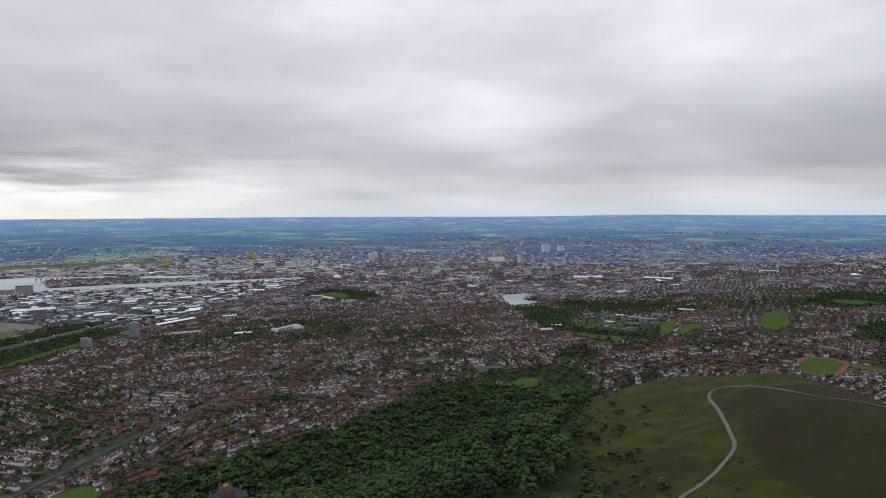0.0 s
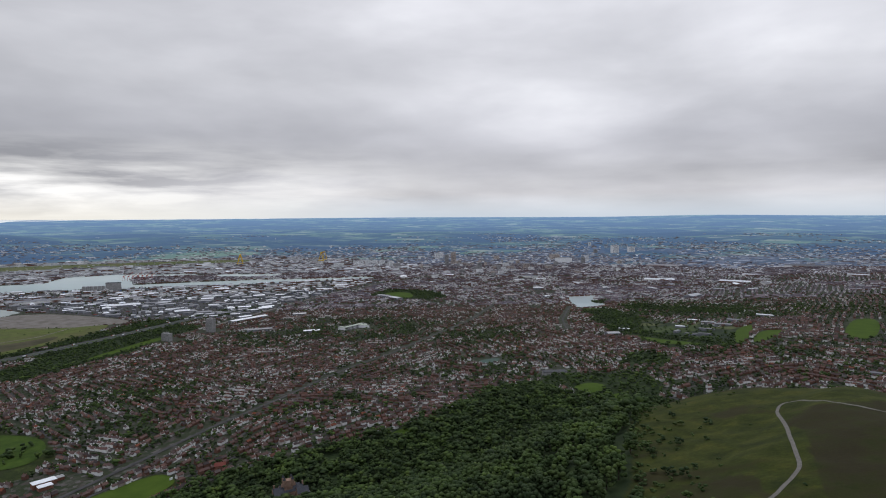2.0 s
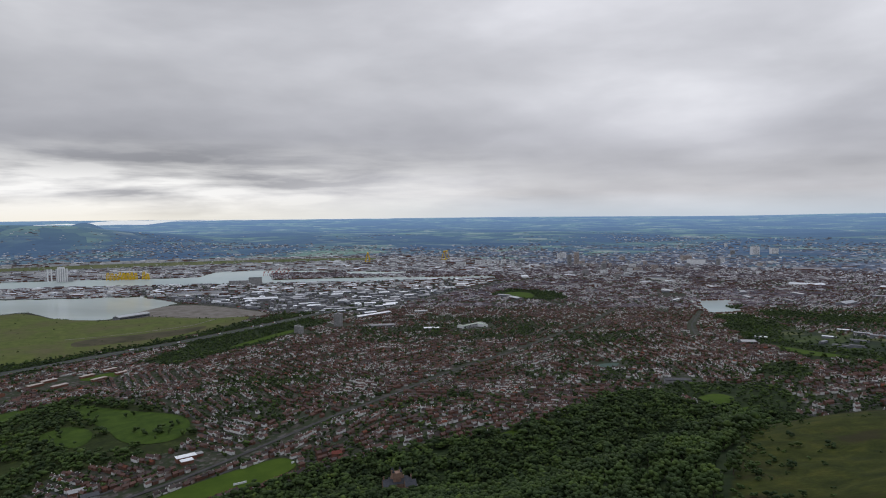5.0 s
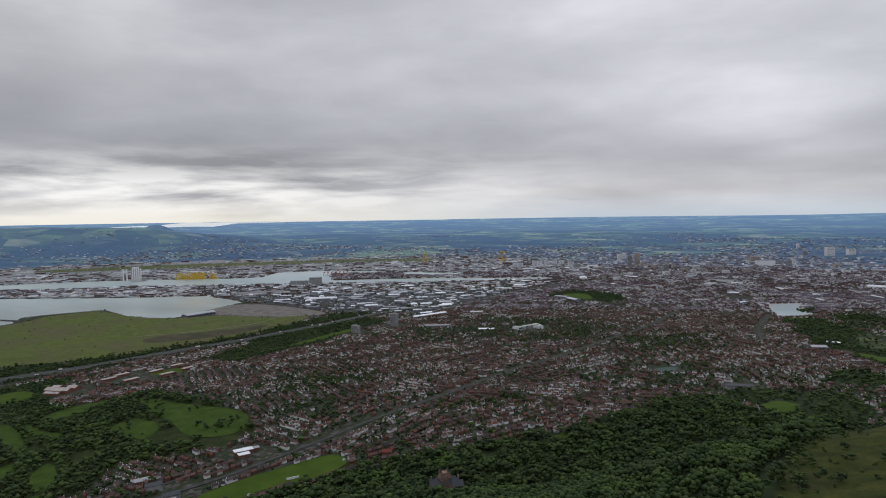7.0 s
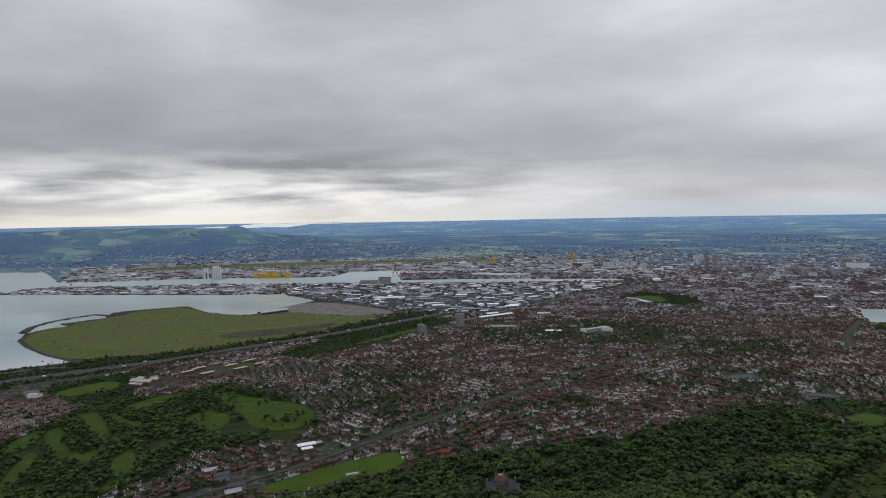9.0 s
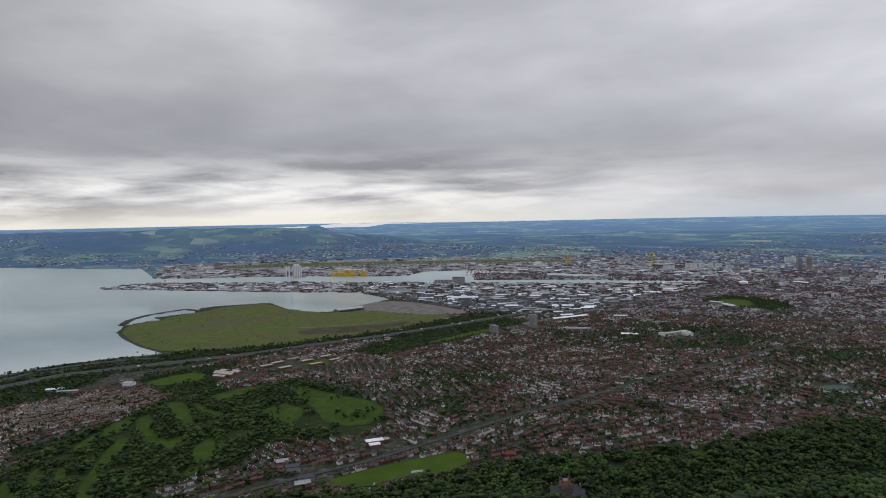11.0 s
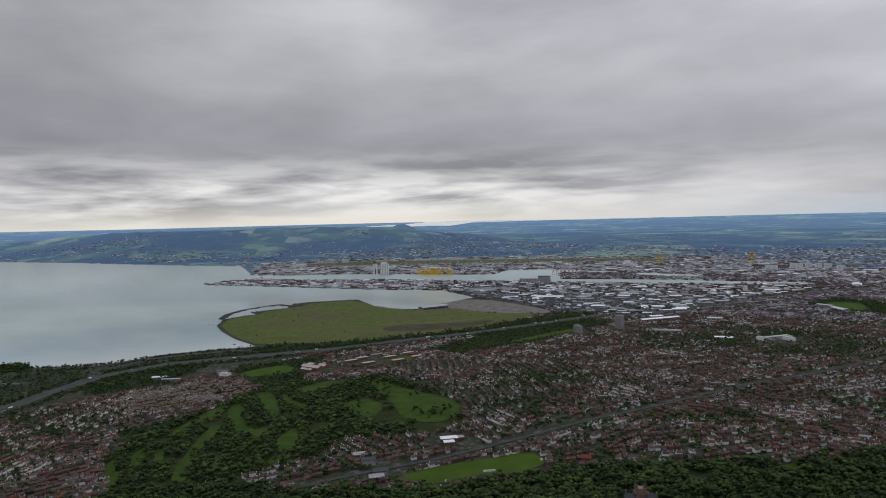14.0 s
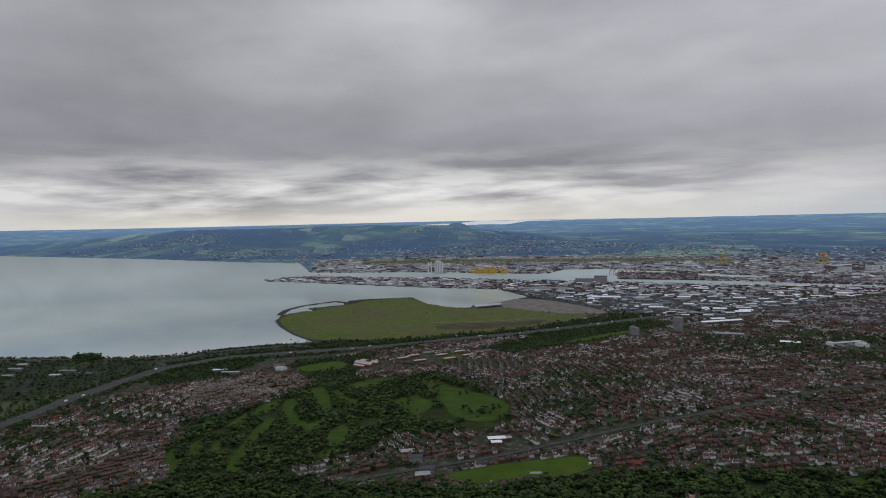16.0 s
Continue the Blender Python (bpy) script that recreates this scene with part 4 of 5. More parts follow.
def mass_template(kind, plain=False):
    """Walls and roof of one house block as triangles, with a slot for each."""
    w, d, e, r = {"pair": (8.8, 6.8, 4.9, 7.3), "row": (27.0, 8.4, 5.6, 8.4), "bungalow": (9.2, 7.6, 2.9, 5.5), "hip": (9.6, 7.4, 4.9, 7.4)}[kind]
    walls = gable_walls(w, d, e, e + 0.1 if kind == "hip" else r)
    roof = hipped(w, d, e, r) if kind == "hip" else gable(w, d, e, r)
    if kind != "hip":
        roof = (roof[0], roof[1][[0, 1, 4, 5] if plain else [0, 1, 4, 5, 6, 7, 8, 9]])
    stack = box(-w * 0.4 - 0.5, -w * 0.4 + 0.5, -0.45, 0.45, r - 0.9, r + 1.4)
    stack2 = box(w * 0.4 - 0.5, w * 0.4 + 0.5, -0.45, 0.45, r - 0.9, r + 1.4)
    pieces = [(walls[0], walls[1], 0), (roof[0], quads_to_tris(roof[1]), 1)]
    if kind != "row" and not plain:
        pieces.append((stack[0], quads_to_tris(stack[1][:5]), 0))
    if kind == "pair" and not plain:
        pieces.append((stack2[0], quads_to_tris(stack2[1][:5]), 0))
    v, f = join(*[(a, b) for a, b, _ in pieces])
    return (v, f), np.concatenate([np.full(len(b), s) for _, b, s in pieces])


def spread_houses(name, idx, kinds, label, tiles, plain=False):
    vs, fs, ss, n = [], [], [], 0
    pick = rng.integers(0, len(kinds), len(idx))
    for k, kind in enumerate(kinds):
        sel = idx[pick == k]
        if not len(sel):
            continue
        t, slot = mass_template(kind, plain)
        p = np.concatenate([SPOTS[sel], terrain(SPOTS[sel, 0], SPOTS[sel, 1])[:, None]], 1)
        size = np.stack([rng.uniform(0.8, 1.12, len(sel)), rng.uniform(0.8, 1.0, len(sel)), rng.uniform(0.85, 1.1, len(sel))], 1)
        flip = TURNS[sel] + rng.choice([0, math.pi], len(sel)) + rng.choice([0, 0, 0, math.pi / 2], len(sel)) * (kind == "hip") + rng.normal(0, 0.05, len(sel))
        v, f = scatter(t, p, flip, size)
        vs.append(v)
        fs.append(f + n)
        ss.append(np.tile(slot, len(sel)))
        n += len(v)
    whole(name, np.concatenate(vs), np.concatenate(fs), [WALLS, tiles], label, "houses", "stuff", "", np.concatenate(ss))


hidx = np.where(HOUSE)[0]
seen = (azimuth(SPOTS[hidx, 0], SPOTS[hidx, 1]) > -42) & (azimuth(SPOTS[hidx, 0], SPOTS[hidx, 1]) < 92)
hidx = hidx[seen]
order = hidx[np.argsort(far_of[hidx])]
NEAR_HOUSES = order[:290]
rest = order[290:]
pale = inside(SPOTS[rest, 0], SPOTS[rest, 1], TERRACES)
spread_houses("pale_terraces", rest[pale], ("pair",), "rows of pale tan-roofed terraces beside the golf course", TANROOF)
rest = rest[~pale]
spread_houses("outer_suburb_houses", rest[(far_of[rest] >= 1700) & (far_of[rest] < 3000)], ("pair", "pair", "hip"), "farther rows of brown-roofed brick and white houses", ROOFS, True)
spread_houses("suburb_houses", rest[far_of[rest] < 1700], ("pair", "pair", "pair", "hip", "bungalow"), "red-roofed brick and white-rendered houses in long rows", ROOFS)
spread_houses("city_terraces", rest[far_of[rest] >= 3000], ("row", "row", "hip"), "dense brown brick terraces of the inner city", HAZED_ROOFS)


def near_house(kind):
    root = tagged(new("house"), "white-rendered house pair with red-brown tiled roof" if kind else "red-brick house pair with brown tiled roof", "house", "houses below the wood")
    walls, roof, stacks, wing, wing_roof = house_parts()
    front = part("wall", walls[0], walls[1], WALL, root)
    part("roof", roof[0], roof[1], ROOF, root)
    for s in stacks:
        part("chimney", s[0], s[1], BRICK, root)
    part("rear_wing", wing[0], wing[1], WALL, root)
    part("wing_roof", wing_roof[0], wing_roof[1], ROOF, root)
    for x in (-3.2, -1.2, 1.2, 3.2):
        for z in (0.9, 3.5):
            wv, wf = box(x - 0.6, x + 0.6, -D / 2 - 0.06, -D / 2 + 0.05, z, z + 1.3)
            part("window", wv, wf, GLASS, front)
    return root


protos = [near_house(0), near_house(1)]
for k, i in enumerate(NEAR_HOUSES):
    m = pose(SPOTS[i, 0], SPOTS[i, 1], height(*SPOTS[i]) - 0.2, 0, 0, math.degrees(TURNS[i]) + (180 if k % 2 else 0) + rng.normal(0, 3))
    if k < 2:
        protos[k].matrix_basis = m
    else:
        copy_thing(protos[k % 2], m)

# ---- trees ----
PHI = (1 + 5 ** 0.5) / 2
ICO_V = np.array([(-1, PHI, 0), (1, PHI, 0), (-1, -PHI, 0), (1, -PHI, 0), (0, -1, PHI), (0, 1, PHI), (0, -1, -PHI), (0, 1, -PHI), (PHI, 0, -1), (PHI, 0, 1), (-PHI, 0, -1), (-PHI, 0, 1)]) / math.hypot(1, PHI)
ICO_F = np.array([(0, 11, 5), (0, 5, 1), (0, 1, 7), (0, 7, 10), (0, 10, 11), (1, 5, 9), (5, 11, 4), (11, 10, 2), (10, 7, 6), (7, 1, 8), (3, 9, 4), (3, 4, 2), (3, 2, 6), (3, 6, 8), (3, 8, 9), (4, 9, 5), (2, 4, 11), (6, 2, 10), (8, 6, 7), (9, 8, 1)])


PYR_A = np.arange(5) * 2 * math.pi / 5
PYR_V = np.concatenate([np.stack([np.cos(PYR_A), np.sin(PYR_A), np.zeros(5)], 1), [(0, 0, 0.95), (0, 0, -0.9)]])
PYR_F = np.array([(k, (k + 1) % 5, 5) for k in range(5)] + [((k + 1) % 5, k, 6) for k in range(5)])


def crown(clumps, seed, tall=1.0, plain=False):
    """A crown of ragged leaf clumps, one unit high and about one wide, with gaps and an uneven outline."""
    g = np.random.default_rng(seed)
    pieces = []
    for k in range(clumps):
        h = g.uniform(0.30, 0.95)
        reach = 0.36 * math.sqrt(max(1 - ((h - 0.55) / 0.52) ** 2, 0.05)) / tall
        a = g.uniform(0, 6.28)
        r = reach * math.sqrt(g.uniform(0.15, 1.0))
        size = g.uniform(0.13, 0.23) * (1.25 if clumps < 5 else 0.95 if clumps < 12 else 0.68)
        shape, faces = (PYR_V * 1.12, PYR_F) if plain else (ICO_V, ICO_F)
        v = shape * g.uniform(0.72, 1.25, (len(shape), 1)) * size * [1 / tall, 1 / tall, 0.85] + [r * math.cos(a), r * math.sin(a), h]
        pieces.append((v, faces))
    return join(*pieces)


def taper(r0, r1, z0, z1, sides=6, lean=(0, 0)):
    a = np.arange(sides) * 2 * math.pi / sides
    v = np.concatenate([np.stack([r0 * np.cos(a), r0 * np.sin(a), np.full(sides, z0)], 1), np.stack([r1 * np.cos(a) + lean[0], r1 * np.sin(a) + lean[1], np.full(sides, z1)], 1)])
    i = np.arange(sides)
    return v, np.stack([i, (i + 1) % sides, (i + 1) % sides + sides, i + sides], 1)


def tree_mass(name, spots, clumps, low, high, label, tall=1.0, category="trees", plain=False):
    """Many trees as one mass, in four shapes."""
    spots = np.asarray(spots, float)
    z = terrain(spots[:, 0], spots[:, 1])
    p = np.concatenate([spots, z[:, None]], 1)
    pick = rng.integers(0, 4, len(p))
    vs, fs, n = [], [], 0
    for k in range(4):
        sel = p[pick == k]
        if not len(sel):
            continue
        h = rng.uniform(low, high, len(sel)) * np.where(rng.random(len(sel)) < 0.12, 1.25, 1.0)
        wide = h * rng.uniform(0.9, 1.5, len(sel))
        v, f = scatter(crown(clumps, 31 * k + clumps, tall, plain), sel - [0, 0, 0.6], rng.uniform(0, 6.28, len(sel)), np.stack([wide, wide, h], 1))
        vs.append(v)
        fs.append(f + n)
        n += len(v)
    whole(name, np.concatenate(vs), np.concatenate(fs), [LEAVES], label, category, "stuff", "", None, True)


def grid_in(poly, gap, jitter=0.45, chance_of=1.0, rough_edge=False):
    p = np.array(poly, float)
    lo, hi = p.min(0) - 25, p.max(0) + 25
    gx, gy = np.meshgrid(np.arange(lo[0], hi[0], gap), np.arange(lo[1], hi[1], gap))
    q = np.stack([gx.ravel(), gy.ravel()], 1) + rng.uniform(-jitter, jitter, (gx.size, 2)) * gap
    q = q[(ragged if rough_edge else inside)(q[:, 0], q[:, 1], poly)]
    return q[rng.random(len(q)) < chance_of]


wood = grid_in(WOOD, 9.8)
glade = waves2(wood[:, 0] / 55, wood[:, 1] / 55, 8.0) + 0.4 * waves2(wood[:, 0] / 17, wood[:, 1] / 17, 2.0)
fringe = line_gap(wood[:, 0], wood[:, 1], [(300, 1120), (240, 980), (170, 700), (122, 535), (92, 440), (84, 380), (72, 317), (48, 258), (20, 200)])
wood = wood[(glade < 0.72) & (rng.random(len(wood)) < np.clip(fringe / 12, 0.35, 1))]
wd = np.hypot(wood[:, 0] - EYE0[0], wood[:, 1] - EYE0[1])
wa = azimuth(wood[:, 0], wood[:, 1])
steep = (EYE0[2] - terrain(wood[:, 0], wood[:, 1])) / wd
wood = wood[(wd > 200) & (wa > -25) & (wa < 92) & (steep < 0.52)]
for sx, sy, r in ((-270, 757, 27),):
    wood = wood[np.hypot(wood[:, 0] - sx, wood[:, 1] - sy) > r]
wood = wood[~inside(wood[:, 0], wood[:, 1], CRICKET)]
wood = wood[np.argsort(np.hypot(wood[:, 0] - EYE0[0], wood[:, 1] - EYE0[1]))]
tree_mass("woodland", wood[260:1500], 14, 7.0, 16.0, "dense dark green broadleaf wood on the hillside")
tree_mass("lower_woodland", wood[1500:], 8, 7.0, 17.0, "dense dark green broadleaf wood at the foot of the hill", plain=True)


def near_tree(seed, clumps=28):
    root = tagged(new("tree"), "dark green broadleaf tree in the hillside wood", "tree", "trees of the hillside wood")
    v, f = crown(clumps, seed)
    leaves = part("crown", v * [11, 11, 11], f, LEAF, root)
    leaves.data.polygons.foreach_set("use_smooth", np.full(len(f), True))
    v, f = join(taper(0.32, 0.16, -0.8, 5.5), *[taper(0.12, 0.04, 3.4, 7.0, 5, (1.8 * math.cos(a), 1.8 * math.sin(a))) for a in (0.3, 2.4, 4.5)])
    part("trunk", v, f, BARK, root)
    return root


kinds = [near_tree(s) for s in (3, 8, 14, 21)]
for k, (x, y) in enumerate(wood[:260]):
    m = pose(x, y, height(x, y), 0, 0, rng.uniform(0, 360))
    if k < 4:
        kinds[k].matrix_basis = m
    else:
        copy_thing(kinds[k % 4], m)

# garden and street trees between the houses
street = SPOTS[GROVE & (far_of < 3300)]
grove = np.concatenate([street + rng.normal(0, 4, street.shape), street + rng.normal(0, 6, street.shape)])
yards = SPOTS[HOUSE & (far_of < 3300)]
th = TURNS[HOUSE & (far_of < 3300)]
yards = yards + np.stack([-np.sin(th), np.cos(th)], 1) * rng.choice([-11, 11], (len(th), 1)) + rng.normal(0, 3.0, yards.shape)
yards = yards[rng.random(len(yards)) < 0.7]
yards = yards[built_up(yards[:, 0], yards[:, 1])]
both = np.concatenate([grove, yards])
bd = np.hypot(both[:, 0], both[:, 1])
tree_mass("garden_trees", both[bd < 1700], 3, 5.0, 10.5, "dark green garden trees and hedges among the houses", plain=True)
tree_mass("city_trees", both[bd >= 1700], 2, 5.0, 10.0, "dark green trees among the farther streets", plain=True)
parks = np.concatenate([grid_in(p, 14.0, 0.5, 0.9, True) for p in PARKS] + [grid_in(p, 17.0, 0.5, 0.5, True) for p in GROVES] + [grid_in(SCRUB, 15.0, 0.5, 0.55)])
parks = parks[line_gap(parks[:, 0], parks[:, 1], SHORE_NEAR) > 40]
for g in GREENS + [LAKE, SEA, CRICKET]:
    parks = parks[~inside(parks[:, 0], parks[:, 1], g)]
parks = parks[~inside(parks[:, 0], parks[:, 1], DEPOT) | (rng.random(len(parks)) < 0.18)]
for line, gap in ((MOTORWAY, 48), (SLIP_ROAD, 18), (SHORE_ROAD, 14), (MAIN_ROAD, 10), (LAKE_ROAD, 10)):
    parks = parks[line_gap(parks[:, 0], parks[:, 1], line) > gap]
for sx, sy, r in SITES:
    parks = parks[np.hypot(parks[:, 0] - sx, parks[:, 1] - sy) > r * 0.75]
parks = parks[waves2(parks[:, 0] / 70, parks[:, 1] / 70, 4.0) < 0.75]
tree_mass("park_trees", parks, 3, 6.5, 14.0, "dark green trees of the parks and road banks", plain=True)
golf = grid_in(GOLF, 11.0, 0.5)
for k, way in enumerate(FAIRWAYS):
    golf = golf[~inside(golf[:, 0], golf[:, 1], way) | (rng.random(len(golf)) < (0.30 if k == 3 else 0.12 if k == 2 else 0.0))]
golf = golf[waves2(golf[:, 0] / 40, golf[:, 1] / 40, 6.0) + 0.5 * ((golf[:, 0] > -1000) & (golf[:, 1] > 820)) < 0.42]
tree_mass("golf_trees", golf, 4, 7.0, 14.0, "dark trees and spinneys round the golf fairways")
belt = []
for line, off, count in ((MOTORWAY, 32, 1500), (MOTORWAY, -28, 1500), (SHORE_ROAD, 14, 380), (SHORE_ROAD, -16, 300), (RAILWAY, 14, 90), (MAIN_ROAD, 15, 120), (MAIN_ROAD, -15, 120)):
    pts = np.array(line, float)
    s = np.concatenate([[0], np.cumsum(np.hypot(*np.diff(pts, axis=0).T))])
    u = rng.uniform(0, s[-1], count)
    c = np.stack([np.interp(u, s, pts[:, k]) for k in (0, 1)], 1)
    d = np.stack([np.interp(u + 5, s, pts[:, k]) for k in (0, 1)], 1) - np.stack([np.interp(u - 5, s, pts[:, k]) for k in (0, 1)], 1)
    d /= np.hypot(d[:, 0], d[:, 1])[:, None] + 1e-9
    belt.append(c + np.stack([-d[:, 1], d[:, 0]], 1) * (off + np.sign(off) * rng.uniform(0, 34 if count > 1000 else 20, count))[:, None])
belt = np.concatenate(belt)
belt = belt[~inside(belt[:, 0], belt[:, 1], SEA)]
tree_mass("roadside_trees", belt, 3, 5.0, 10.0, "dark tree belts along motorway and railway", plain=True)


# ---- sheds, towers and landmarks ----


def thing(name, label, category, at, turn=0.0, group="", z=None):
    """An empty at a place of the plan, and a function that sets parts on it in metres, turned with it and drawn in with distance."""
    base = np.array([at[0], at[1], height(*at) if z is None else z])
    root = tagged(new(name), label, category, group)
    home = fold(base)[0]
    root.location = home
    c, s = math.cos(turn), math.sin(turn)

    def put(part_name, shape, mat, label="", parent=None):
        v = np.asarray(shape[0], float)
        w = np.stack([v[:, 0] * c - v[:, 1] * s, v[:, 0] * s + v[:, 1] * c, v[:, 2]], 1) + base
        ob = part(part_name, fold(w) - home, shape[1], mat, parent or root, label)
        return ob

    return root, put


def beam(a, b, r, sides=4):
    """A straight bar between two points."""
    a, b = Vector(a), Vector(b)
    q = (b - a).to_track_quat("Z", "Y").to_matrix()
    ring = [q @ Vector((r * math.cos(k * 2 * math.pi / sides), r * math.sin(k * 2 * math.pi / sides), 0)) for k in range(sides)]
    v = np.array([a + p for p in ring] + [b + p for p in ring])
    i = np.arange(sides)
    return v, np.stack([i, (i + 1) % sides, (i + 1) % sides + sides, i + sides], 1)


def tube(r, z0, z1, x=0, y=0, sides=12, r1=None):
    v, f = taper(r, r if r1 is None else r1, z0, z1, sides)
    v = np.concatenate([v + [x, y, 0], [[x, y, z1]]])
    i = np.arange(sides)
    cap = np.stack([i + sides, (i + 1) % sides + sides, np.full(sides, 2 * sides), np.full(sides, 2 * sides)], 1)
    return v, np.concatenate([f, cap])


def shed_shape(w, d, e, r):
    return gable_walls(w, d, e, r), gable(w, d, e, r, 0.5, 0.4)


patch("industrial_estate", INDUSTRY, TARMAC, "grey yards and roads of the dockside industrial estate", "yard", 0.6, cell=60)
patch("port_estate", PORT, CONCRETE_YARD, "pale concrete quays and yards of the port spit", "quay", 0.9, cell=60)
patch("dock_land", EAST_BANK, CONCRETE_YARD, "grey quays and yards on the far bank of the channel", "quay", 0.9, cell=80)
patch("airfield", AIRFIELD, AIRGRASS, "pale yellow-green grass of the harbour airfield", "airfield", 1.8, cell=120)


def shed_spots(poly, gap, keep):
    q = grid_in(poly, gap, 0.42, keep)
    edge = line_gap(q[:, 0], q[:, 1], poly + poly[:1])
    q = q[edge > 22]
    return q[line_gap(q[:, 0], q[:, 1], RAILWAY) > 30]


sheds = []
for poly, gap, keep, th, low, high in ((INDUSTRY, 52, 0.75, 0.62, 14, 68), (PORT, 50, 0.85, 0.52, 20, 62), (EAST_BANK, 105, 0.6, 0.6, 30, 110)):
    for x, y in shed_spots(poly, gap, keep):
        if inside(np.array([x]), np.array([y]), AIRFIELD)[0]:
            continue
        w = rng.uniform(low, high)
        sheds.append((x, y, w, w * rng.uniform(0.3, 0.6), rng.uniform(6, 11), th + rng.choice([0, 0, 0, math.pi / 2]) + rng.normal(0, 0.12)))
# large pale sheds among the inner-city terraces
inner = grid_in([(-1000, 3000), (-1000, 5000), (-300, 5300), (2800, 4300), (2300, 2700), (1200, 2900), (0, 3300)], 260, 0.5, 0.6)
for x, y in inner:
    if built_up(np.array([x]), np.array([y]))[0]:
        w = rng.uniform(40, 110)
        sheds.append((x, y, w, w * rng.uniform(0.3, 0.5), rng.uniform(8, 12), rng.uniform(0, 3.14)))
# long pale sheds that stand out: place, length, depth, height, bearing
sheds += [(1003, 4248, 190, 60, 10, -0.35), (1343, 3835, 170, 55, 10, -0.45), (2342, 5152, 330, 90, 12, -0.45), (878, 2189, 70, 18, 8, -0.5), (1644, 4410, 110, 40, 9, -0.4), (2071, 3923, 110, 40, 9, -0.5), (1307, 5499, 250, 80, 12, -0.2), (544, 1865, 46, 9, 6, -0.4), (575, 1850, 40, 9, 6, -0.4), (686, 2035, 55, 18, 7, -0.3), (751, 2141, 40, 20, 7, -0.4), (663, 2109, 48, 14, 7, -0.4), (384, 2062, 34, 14, 6, -0.3), (714, 1266, 22, 14, 6, -0.4), (-956, 2314, 100, 32, 8, 0.5), (-1112, 2581, 190, 30, 8, 1.1), (-737, 2291, 60, 24, 7, 0.4), (-2434, 3035, 270, 60, 12, 0.72), (-1916, 2932, 150, 50, 9, 0.6), (-932, 2717, 60, 30, 8, 0.5), (-1151, 2629, 60, 30, 8, 0.9), (18, 3406, 50, 34, 9, 0.0), (-2319, 312, 34, 12, 6, 0.8), (-2258, 288, 43, 15, 6, 0.8), (-2108, 405, 52, 12, 6, 0.8), (-2069, 367, 34, 15, 6, 0.8), (-2363, 348, 43, 12, 6, 0.8), (-2029, 437, 52, 15, 6, 0.8), (-2167, 260, 34, 12, 6, 0.8), (-1771, 752, 43, 15, 6, 0.8), (-1721, 764, 52, 12, 6, 0.8), (-1693, 908, 34, 15, 6, 0.8), (560, 2050, 36, 12, 6, -0.4), (610, 1960, 44, 12, 6, -0.4), (520, 1950, 30, 10, 6, 0.9), (640, 2200, 40, 14, 6, -0.3), (330, 1956, 40, 30, 9, 0.2)]
sheds.sort(key=lambda s: math.hypot(s[0], s[1]))
vs, fs, ss, n = [], [], [], 0
for k, (x, y, w, d, e, th) in enumerate(sheds):
    walls, roof = shed_shape(w, d, e, e + d * 0.10)
    if k < 280:
        root, put = thing("warehouse", "low pale metal-roofed warehouse on the dockside estate", "warehouse", (x, y), th, "warehouses of the port")
        put("wall", walls, SHEDWALL)
        put("roof", roof, SHED)
    else:
        z = height(x, y)
        c, s = math.cos(th), math.sin(th)
        for v, f, slot in ((walls[0], walls[1], 0), (roof[0], quads_to_tris(roof[1]), 1)):
            vs.append(np.stack([v[:, 0] * c - v[:, 1] * s + x, v[:, 0] * s + v[:, 1] * c + y, v[:, 2] + z], 1))
            fs.append(f + n)
            ss.append(np.full(len(f), slot))
            n += len(v)
whole("far_sheds", fold(np.concatenate(vs)), np.concatenate(fs), [WALLS, SHEDS], "pale sheds and stores across the docks", "warehouses", "stuff", "", np.concatenate(ss))

# stacks of goods and containers on the quays
q = np.concatenate([grid_in(PORT, 26, 0.5, 0.6), grid_in(INDUSTRY, 42, 0.5, 0.6), grid_in(EAST_BANK, 60, 0.5, 0.35)])
v, f = box(-0.5, 0.5, -0.5, 0.5, 0, 1)
v, f = scatter((v, quads_to_tris(f[:5])), np.concatenate([q, (terrain(q[:, 0], q[:, 1]) + 0.8)[:, None]], 1), rng.uniform(0.3, 0.8, len(q)), np.stack([rng.uniform(6, 18, len(q)), rng.uniform(3, 8, len(q)), rng.uniform(2.5, 6, len(q))], 1))
whole("container_stacks", v, f, [CARGO], "stacked containers, lorries and goods in many colours", "containers", "stuff")


